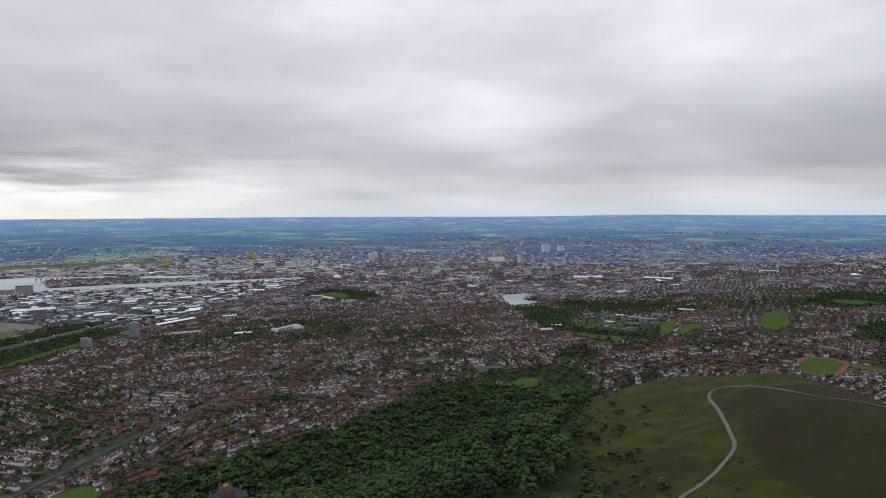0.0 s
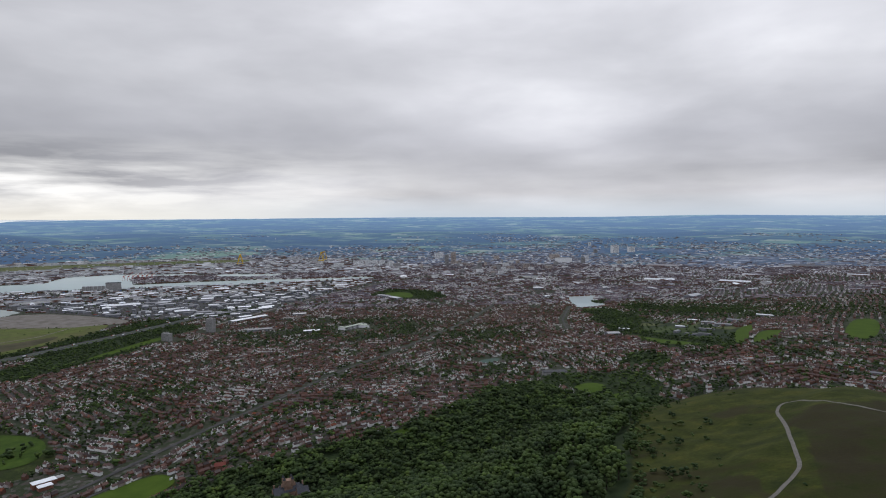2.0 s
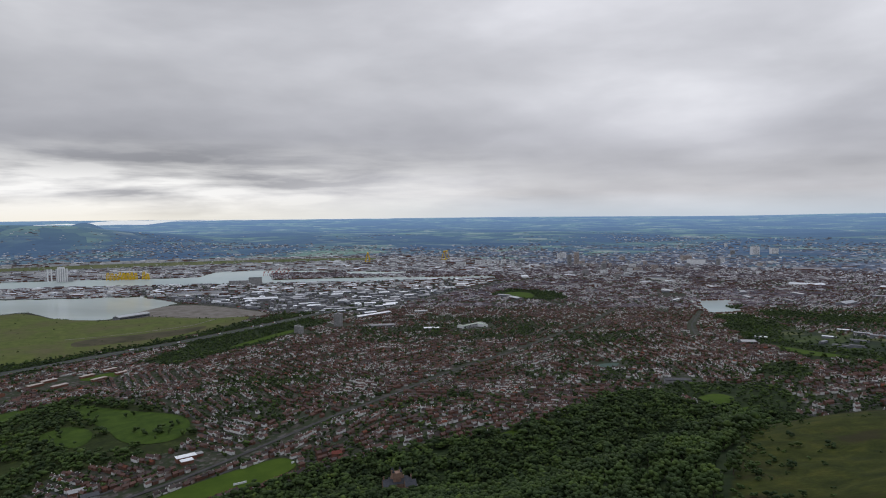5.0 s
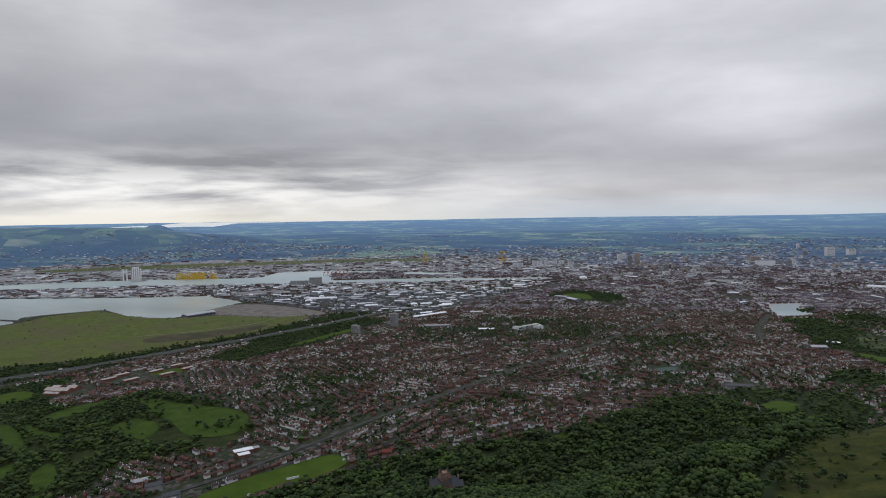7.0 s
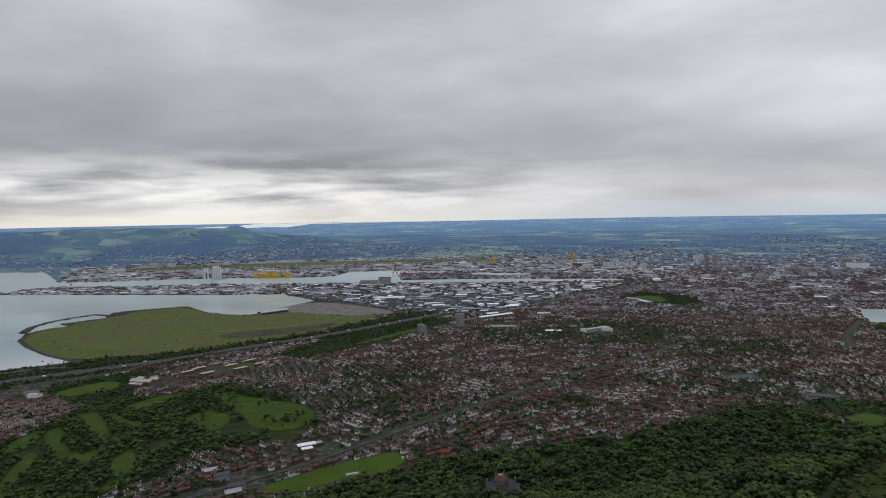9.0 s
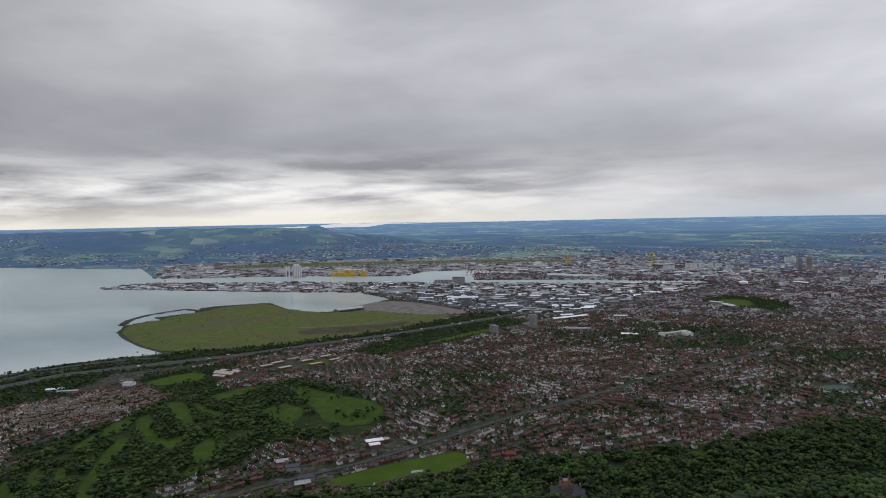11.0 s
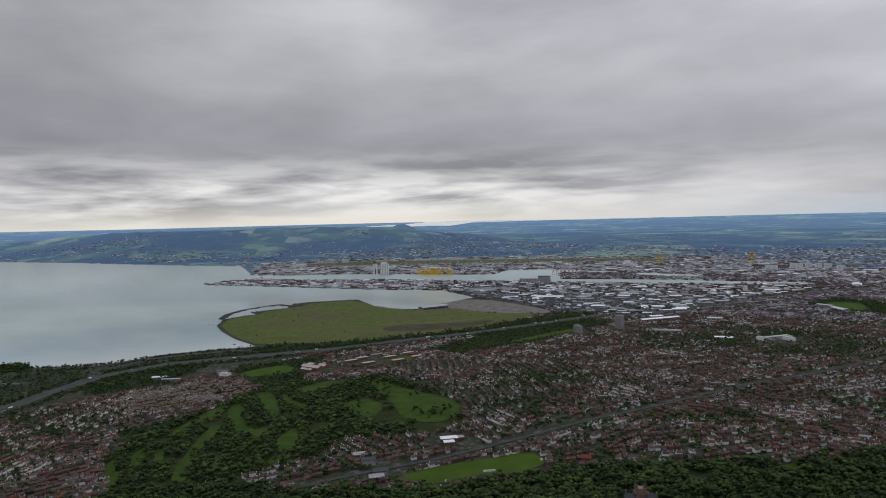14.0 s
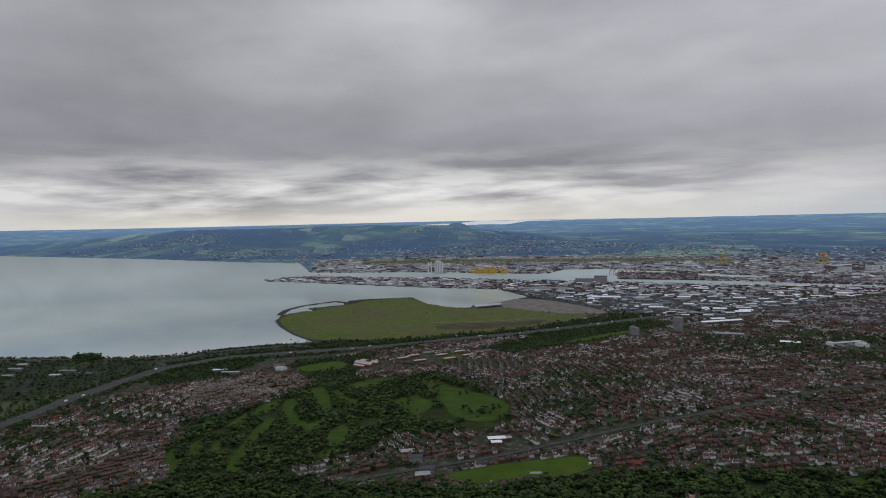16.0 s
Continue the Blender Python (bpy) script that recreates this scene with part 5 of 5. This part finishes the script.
def far_suburbs():
    """Specks of houses, flats and sheds across the far country."""
    n = 36000
    a = np.radians(rng.uniform(-44, 92, n))
    r = 4700 + 8000 * rng.random(n) ** 1.5
    x, y = EYE0[0] - r * np.sin(a), EYE0[1] + r * np.cos(a)
    town = waves2(x / 1500, y / 1500, 2.5) + 0.6 * waves2(x / 500, y / 500, 1.0) - np.clip((r - 6500) / 5200, 0, 2) + rng.normal(0, 0.25, n)
    ok = (town > -0.35) & ~inside(x, y, SEA) & ~inside(x, y, AIRFIELD)
    x, y, r = x[ok], y[ok], r[ok]
    z = terrain(x, y)
    k = len(x)
    v, f = join(*[(p, quads_to_tris(g)) for p, g in (box(-0.5, 0.5, -0.5, 0.5, -0.3, 0.8),)])
    size = np.stack([rng.uniform(12, 40, k) * np.where(rng.random(k) < 0.06, 3.0, 1), rng.uniform(10, 22, k), rng.uniform(4, 8, k) * np.where(rng.random(k) < 0.04, 2.2, 1)], 1)
    v, f = scatter((v, f[[0, 1, 2, 3, 4, 6, 7, 8, 9, 10]]), np.stack([x, y, z], 1), rng.uniform(0, 3.14, k), size)
    whole("far_suburbs", v, f, [PALE], "pale specks of suburbs in the far country", "houses", "stuff")


far_suburbs()
green = np.concatenate([grid_in(INDUSTRY, 32, 0.5, 0.5), grid_in(EAST_BANK, 120, 0.5, 0.3)])
tree_mass("estate_trees", green, 3, 7, 12, "dark trees and scrub between the sheds", plain=True)

# office and residential towers of the city centre
TOWERS = [
    (-551, 5519, 34, 98, 0), (-510, 5714, 44, 110, 1), (-234, 5055, 37, 64, 0), (-54, 4617, 33, 38, 2), (-35, 4921, 36, 42, 2), (-111, 4601, 29, 37, 1),
    (150, 5308, 48, 38, 1), (687, 5887, 32, 54, 0), (748, 6149, 34, 45, 2), (1405, 7437, 75, 62, 2), (1080, 8678, 32, 55, 2), (988, 7355, 40, 40, 0),
    (-221, 3941, 12, 22, 2), (-200, 3950, 12, 22, 2), (-747, 6558, 84, 48, 2), (514, 5966, 135, 43, 2), (459, 6425, 93, 47, 1), (1198, 7307, 80, 87, 2),
]


def tower(x, y, w, h, mat, label, group, depth=None, turn=0.3, category="tower block", floors=None):
    root, put = thing("tower_block", label, category, (x, y), turn, group)
    d = depth or w * 0.6
    wall = put("wall", box(-w / 2, w / 2, -d / 2, d / 2, -2, h), mat)
    put("parapet", box(-w / 2 - 0.4, w / 2 + 0.4, -d / 2 - 0.4, d / 2 + 0.4, h, h + 1.2), CONCRETE)
    put("plant_room", box(-w / 6, w / 6, -d / 5, d / 5, h + 1.2, h + 5), CONCRETE)
    n = floors or max(int(h / 8), 3)
    for k in range(n):
        z = 2 + (h - 3) * k / n
        put("window_band", box(-w * 0.44, w * 0.44, -d / 2 - 0.3, d / 2 + 0.3, z + 0.8, z + (h - 3) / n * 0.4), GLASS, "", wall)
    return root


for x, y, w, h, k in TOWERS:
    tower(x, y, w, h, (CONCRETE, PALEROOF, WHITE)[k], ("grey concrete office tower in the city centre", "pinkish pale tower block above the city", "white-clad tower block above the city")[k], "city towers")
for k in range(46):
    x, y = rng.normal(-80, 520), rng.normal(5450, 420)
    tower(x, y, rng.uniform(22, 60), rng.uniform(16, 34), (CONCRETE, PALEROOF, WHITE)[k % 3], ("grey mid-rise office block in the city centre", "brown brick mid-rise block in the city centre", "pale mid-rise block in the city centre")[k % 3], "city blocks", None, rng.uniform(0, 1.5), "office block", 3)
for x, y in ((-1390, 5560), (-1350, 5579), (-1289, 5606), (-1229, 5633), (-1169, 5660), (-1486, 5260), (-1450, 5290), (-1054, 5522)):
    tower(x, y, 44, 40, WHITE, "white waterfront apartment block with dark window bands", "waterfront apartments", 20, 0.4, "apartment block", 5)
tower(-1138, 2290, 36, 50, CONCRETE, "grey concrete high-rise flats beside the motorway", "estate towers", 16, -0.35, "tower block", 18)
tower(-1211, 2104, 40, 27, CONCRETE, "pale grey high-rise flats among trees", "estate towers", 14, -0.35, "tower block", 10)


def school():
    root, put = thing("school", "long cream school with pale green flat roofs among trees", "school", (-590, 2365), 1.12)
    for x, y, w, d, h, a in ((0, 0, 110, 14, 13, 0), (-38, 22, 16, 36, 9, 0), (28, -26, 15, 44, 12, 0), (58, 6, 26, 26, 8, 0)):
        put("wing", box(x - w / 2, x + w / 2, y - d / 2, y + d / 2, -3, h), WHITE)
        put("roof", box(x - w / 2 - 0.5, x + w / 2 + 0.5, y - d / 2 - 0.5, y + d / 2 + 0.5, h, h + 0.7), LICHEN, "pale green flat roof")
    for k in range(3):
        put("window_band", box(-52, 52, -7.3, 7.3, 1.5 + 4 * k, 3.6 + 4 * k), GLASS)


school()


def castle():
    root, set_part = thing("castle", "red sandstone castle with turrets and steep roofs in the wood", "castle", (-270, 757), 0.55)
    def put(name, shape, mat, label=""):
        return set_part(name, (np.asarray(shape[0]) * [1.45, 1.3, 0.95], shape[1]), mat, label)

    for x, y, w, d, h, r in ((0, 0, 26, 12, 11, 16), (-9, -9, 9, 12, 10, 15), (11, -8, 10, 13, 11, 17), (3, 9, 18, 9, 9, 13)):
        g = gable_walls(w, d, h, r)
        put("wall", (g[0] + [x, y, 0], g[1]), SANDSTONE)
        g = gable(w, d, h, r, 0.2, 0.3)
        put("roof", (g[0] + [x, y, 0], g[1]), SLATE, "dark slate roof")
    put("tower", box(-3.5, 3.5, -4, 3, 0, 25), SANDSTONE)
    for x, y in ((-3.5, -4), (3.5, -4), (-3.5, 3), (3.5, 3)):
        put("turret", tube(1.2, 18, 27, x, y, 8), SANDSTONE)
        put("spire", tube(1.4, 27, 31, x, y, 8, 0.05), SLATE)
    for x in (-12, -5, 6, 13):
        put("chimney", box(x - 0.7, x + 0.7, -0.6, 0.6, 14, 20), SANDSTONE)
    put("terrace", box(14, 34, -12, 4, -3, 2.2), PATH, "pale stone terrace")


castle()


def clubhouse():
    root, put = thing("clubhouse", "white flat-roofed school block beside the main road", "school", (-652, 812), 0.95)
    for x, y, w, d, h in ((0, 0, 30, 13, 7), (-3, -16, 18, 11, 6), (20, 5, 14, 10, 5)):
        put("wall", box(x - w / 2, x + w / 2, y - d / 2, y + d / 2, -2, h), BRICK)
        put("roof", box(x - w / 2 - 0.5, x + w / 2 + 0.5, y - d / 2 - 0.5, y + d / 2 + 0.5, h, h + 0.6), CONCRETE if x == 20 else WHITE, "flat roof")
    for k, (x, y) in enumerate(((-720, 672), (-629, 640), (-612, 618), (-680, 657))):
        r2, put2 = thing("hall", "grey flat-roofed hall by the playing field", "hall", (x, y), 0.95, "halls by the field")
        put2("wall", box(-11, 11, -7, 7, -2, 6 + k), CONCRETE if k % 2 else BRICK)
        put2("roof", box(-11.5, 11.5, -7.5, 7.5, 6 + k, 6.6 + k), (CONCRETE, SLATE)[k % 2])


clubhouse()


def big_school():
    root, put = thing("college", "red-brick college with pale pitched roofs near the motorway", "school", (-1468, 1075), 0.25)
    for x, y, w, d, h, r in ((0, 0, 66, 26, 9, 14), (-24, 24, 22, 30, 8, 12), (20, 26, 26, 28, 8, 13), (0, -22, 40, 14, 6, 9)):
        g = gable_walls(w, d, h, r)
        put("wall", (g[0] + [x, y, 0], g[1]), BRICK)
        g = gable(w, d, h, r, 0.4, 0.4)
        put("roof", (g[0] + [x, y, 0], g[1]), PALEROOF, "pale sandy roof")
    for x, y in [(-1457, 1210), (-1470, 1260), (-1385, 1219), (-1412, 1328), (-1346, 1305), (-1419, 1412), (-1349, 1386)]:
        r2, put2 = thing("school_block", "low pale-roofed school block beside the motorway", "school", (x, y), 1.35, "school blocks")
        put2("wall", box(-19, 19, -6, 6, -2, 6), BRICK)
        put2("roof", box(-20, 20, -7, 7, 6, 6.8), PALEROOF, "pale flat roof")
    r3, put3 = thing("sports_hall", "plain white sports hall among trees", "hall", (-1644, 890), 0.4)
    put3("wall", box(-14, 14, -10, 10, -2, 8), WHITE)
    g = gable(28, 20, 8, 10, 0.4, 0.3)
    put3("roof", g, PALEROOF)


big_school()


def power_station():
    root, put = thing("grain_silo", "tall pale grey silo tower with slim twin chimneys on the quay", "silo", (-3906, 3420), 0.72, "", 3.0)
    put("silo_tower", box(-34, 34, -16, 16, 0, 92), WHITE)
    for k in range(5):
        put("rib", box(-31 + 14 * k, -26 + 14 * k, -17, 17, 0, 94), STEEL)
    put("head_house", box(-26, 18, -10, 10, 92, 104), WHITE)
    for x in (-64, -88):
        put("chimney", tube(5.5, 0, 92, x, 0, 12, 4.5), WHITE)
    put("annex", box(38, 70, -14, 14, 0, 24), STEEL)


power_station()


def jacket(x, y, h, w):
    root, put = thing("wind_jacket", "yellow steel lattice foundation standing on the quay", "steel jacket", (x, y), rng.uniform(0.4, 0.9), "yellow jackets on the quay", 3.0)
    legs = [((sx * w, sy * w, 0), (sx * w * 0.55, sy * w * 0.55, h)) for sx, sy in ((-1, -1), (1, -1), (1, 1), (-1, 1))]
    for a, b in legs:
        put("leg", beam(a, b, 2.3, 6), YELLOW)
    for k in range(4):
        (a0, a1), (b0, b1) = legs[k], legs[(k + 1) % 4]
        for lo, hi in ((0.0, 0.5), (0.5, 1.0)):
            p = [tuple(np.array(a0) * (1 - t) + np.array(a1) * t) for t in (lo, hi)]
            q = [tuple(np.array(b0) * (1 - t) + np.array(b1) * t) for t in (lo, hi)]
            put("brace", join(beam(p[0], q[1], 1.1), beam(q[0], p[1], 1.1)), YELLOW)
    put("deck", box(-w * 0.7, w * 0.7, -w * 0.7, w * 0.7, h, h + 6), YELLOW, "solid yellow top piece")


for k in range(11):
    x, y = -3650 + 25 * k, 3575 + 11.5 * k
    if k != 8:
        jacket(x, y, rng.uniform(38, 52), rng.uniform(9, 12))


def gantry(x, y, turn):
    root, put = thing("gantry_crane", "giant yellow portal crane over the shipyard", "crane", (x, y), turn, "shipyard cranes", 4.0)
    put("girder", box(-62, 62, -4, 4, 82, 90), YELLOW)
    for sx in (-1, 1):
        put("leg", join(beam((sx * 60, -24, 0), (sx * 56, -4, 82), 2.8), beam((sx * 60, 24, 0), (sx * 56, 4, 82), 2.8)), YELLOW)
        put("sill_beam", box(sx * 60 - 4, sx * 60 + 4, -28, 28, 0, 7), YELLOW)
    put("trolley", box(-12, 6, -7, 7, 74, 82), RED, "red trolley")


gantry(-2536, 5651, 1.95)
gantry(-1869, 6098, 1.55)


def grain_store():
    root, put = thing("grain_store", "grey grain store with a row of round silos on the dock", "silo", (-2440, 3560), 0.48, "", 3.0)
    put("store", box(-4, 78, -18, 18, 0, 46), CONCRETE)
    put("roof", box(-5, 79, -19, 19, 46, 48), SLATE)
    for k in range(6):
        put("silo", tube(10, 0, 30, -18 - 21 * k, 0, 14), CONCRETE)
    for k in range(7):
        x, y = -2700 + 24 * k, 4120 + 18 * k
        r2, put2 = thing("quay_crane", "dark red harbour crane on the quay", "crane", (x, y), 0.6, "quay cranes", 3.0)
        for a in (-7, 7):
            put2("leg", join(beam((a, -6, 0), (a * 0.6, -3, 26), 1.3), beam((a, 6, 0), (a * 0.6, 3, 26), 1.3)), RED)
        put2("cab", box(-5, 5, -4, 4, 26, 33), RED)
        put2("jib", beam((0, 0, 30), (28, 0, 58 if k % 2 else 44), 1.2), RED)


grain_store()


def stadium():
    root, put = thing("event_hall", "long pale metal-roofed hall with glass front by the inlet", "hall", (-2150, 2250), 1.35)
    put("wall", box(-75, 75, -22, 22, 0, 13), SHEDWALL)
    put("roof", gable(152, 46, 13, 18, 1.0, 0.8), STEEL, "pale metal pitched roof")
    put("annex", box(-60, 20, 24, 40, 0, 8), WHITE)
    put("window_band", box(-70, 70, -22.5, 22.5, 4, 8), GLASS)


stadium()


def ferry():
    root, put = thing("ferry", "red and white ferry moored at the port spit", "ship", (-4330, 2560), 0.6, "", 0.3)
    put("hull", box(-75, 75, -11, 11, 0, 12), RED, "red hull")
    put("superstructure", box(-60, 55, -10, 10, 12, 26), WHITE)
    put("funnel", box(-40, -30, -4, 4, 26, 34), RED)


ferry()

# lake island and mound on the shore, thick with trees
tree_mass("lake_island_trees", grid_in([(410, 3080), (470, 3110), (500, 3060), (455, 2990), (420, 3020)], 9, 0.5), 5, 8, 13, "dense trees on the lake island")
tree_mass("shore_mound_trees", grid_in([(-2270, 520), (-2330, 505), (-2310, 455), (-2240, 470), (-2215, 530)], 7, 0.5), 5, 12, 22, "dark trees on a mound at the water's edge")
tree_mass("headland_scrub", np.concatenate([grid_in(LANDFILL, 95, 0.5, 0.8), np.array(LANDFILL[:11], float)[:, :].repeat(14, 0) + rng.normal(0, 1, (154, 2)) * [26, 22]]), 3, 3.0, 6.5, "low dark scrub dotted over the headland grass", 1.0, "scrub")

# scattered gorse and thorn on the hill
bush = np.stack([rng.uniform(60, 330, 150), rng.uniform(220, 620, 150)], 1)
bush = bush[(line_gap(bush[:, 0], bush[:, 1], HILL_PATH) > 6) & (waves2(bush[:, 0] / 30, bush[:, 1] / 30, 3.0) > 0.1)]
edge = np.array([(122, 535), (92, 440), (84, 380), (72, 317), (48, 258)], float)
u = rng.uniform(0, 3.99, 120)
k = u.astype(int)
fringe_spots = edge[k] + (edge[k + 1] - edge[k]) * (u - k)[:, None] + np.abs(rng.normal(0, 1, (120, 1))) * [[17.0, -3.0]] + rng.normal(0, 5, (120, 2))
tree_mass("hill_thorns", fringe_spots, 8, 1.5, 5.0, "thorn scrub thinning out from wood to hill grass", 0.8, "bushes")
tree_mass("hill_gorse", bush, 6, 0.8, 2.2, "scattered dark gorse and thorn bushes on the hill", 0.7, "bushes")


def track():
    x0, y0 = TRACK_AT
    def oval(r, half, name, mat, label, lift):
        a = np.linspace(-math.pi / 2, math.pi / 2, 14)
        p = np.concatenate([np.stack([half + r * np.cos(a), r * np.sin(a)], 1), np.stack([-half - r * np.cos(a), -r * np.sin(a)], 1)])
        c, s = math.cos(TRACK_TURN), math.sin(TRACK_TURN)
        patch(name, [(x0 + u * c - v * s, y0 + u * s + v * c) for u, v in p], mat, label, "sports ground", lift, cell=12)
    oval(46, 42, "running_track", TRACK, "red oval running track on a terrace", 1.0)
    oval(35, 42, "track_infield", LAWN, "bright green grass inside the running track", 1.25)


track()
patch("tennis_court", [(-69, 1610), (-10, 1640), (-17, 1580), (-60, 1562)], TEAL, "blue-green all-weather court between houses", "sports court", 1.0, cell=12)
root, put = thing("depot", "grey flat-roofed depot at the wood's edge", "depot", (112, 1395), 0.2)
put("wall", box(-26, 26, -9, 9, -2, 6), CONCRETE)
put("roof", box(-27, 27, -10, 10, 6, 6.8), SLATE)
root, put = thing("sight_screen", "long white cricket sight screen on the field", "screen", (-500, 740), 0.85)
put("board", box(-9, 9, -0.4, 0.4, 0.5, 3.6), WHITE)
for x in (-7, 0, 7):
    put("stand", box(x - 0.2, x + 0.2, -1.2, 1.2, 0, 1.0), STEEL)
for x, y in ((-522, 672), (-465, 822)):
    root, put = thing("sight_screen", "small white sight screen at the field's edge", "screen", (x, y), 0.95)
    put("board", box(-2.2, 2.2, -0.3, 0.3, 0.5, 4.0), WHITE)
    put("stand", box(-1.8, 1.8, -1.0, 1.0, 0, 0.5), STEEL)


def vehicle(kind):
    root = tagged(new("lorry" if kind else "car"), "white box lorry on the motorway" if kind else "pale car driving along the motorway", "lorry" if kind else "car", "motorway traffic")
    if kind:
        shapes = [("box_body", box(-6, 3.5, -1.3, 1.3, 1.1, 4.0), WHITE), ("cab", box(3.8, 6, -1.25, 1.25, 0.7, 3.3), RED), ("windscreen", box(5.9, 6.05, -1.1, 1.1, 1.9, 3.0), GLASS)]
        axles = (-4.5, -3.2, 4.8)
    else:
        hull = join(box(-2.2, 2.2, -0.9, 0.9, 0.35, 0.95))
        top = (np.array([(-1.7, -0.85, 0.95), (1.2, -0.85, 0.95), (1.2, 0.85, 0.95), (-1.7, 0.85, 0.95), (-1.3, -0.7, 1.5), (0.5, -0.7, 1.5), (0.5, 0.7, 1.5), (-1.3, 0.7, 1.5)]), box(0, 1, 0, 1, 0, 1)[1])
        shapes = [("body", hull, CARPAINT), ("cabin", top, GLASS)]
        axles = (-1.4, 1.4)
    for name, (v, f), mat in shapes:
        part(name, v, f, mat, root)
    for x in axles:
        for s in (-1, 1):
            v, f = tube(0.4, -0.12, 0.12, 0, 0, 8)
            part("wheel", np.stack([v[:, 0] + x, v[:, 2] + s * 0.85, v[:, 1] + 0.4], 1), f, SLATE, root)
    return root


cars = [vehicle(0), vehicle(1)]
pts = np.array(MOTORWAY, float)
s = np.concatenate([[0], np.cumsum(np.hypot(*np.diff(pts, axis=0).T))])
for k in range(70):
    u = rng.uniform(250, s[-1] - 200)
    a, b = [np.array([np.interp(u + e, s, pts[:, j]) for j in (0, 1)]) for e in (-8, 8)]
    d = (b - a) / np.hypot(*(b - a))
    lane = rng.choice([-17, -12.5, -7, 7, 12.5, 17])
    c = (a + b) / 2 + np.array([-d[1], d[0]]) * lane
    m = pose(c[0], c[1], height(c[0], c[1]) + 1.25, 0, 0, math.degrees(math.atan2(d[1], d[0])) + (180 if lane > 0 else 0))
    if k < 2:
        cars[k].matrix_basis = m
    else:
        copy_thing(cars[1 if k % 4 == 0 else 0], m)
ribbon("central_reserve", MOTORWAY, 5.0, LAWN, "grass strip between the carriageways", "verge", 1.35)

# a single house with a bright red roof at the foot of the wood, and a tarmac yard by the terraces
root, put = thing("red_roofed_house", "large house with a bright red tiled roof beside the wood", "house", (-411, 861), 0.5)
put("wall", gable_walls(15, 9, 5.5, 8.8), BRICK)
put("roof", gable(15, 9, 5.5, 8.8, 0.5, 0.3), REDROOF, "bright red tiled roof")
put("chimney", box(5, 6.2, -0.6, 0.6, 7.8, 10.5), BRICK)
patch("car_park", [(-1359, 483), (-1354, 609), (-1277, 586), (-1260, 465)], TARMAC, "grey tarmac yard beside the terraces", "yard", 0.8)
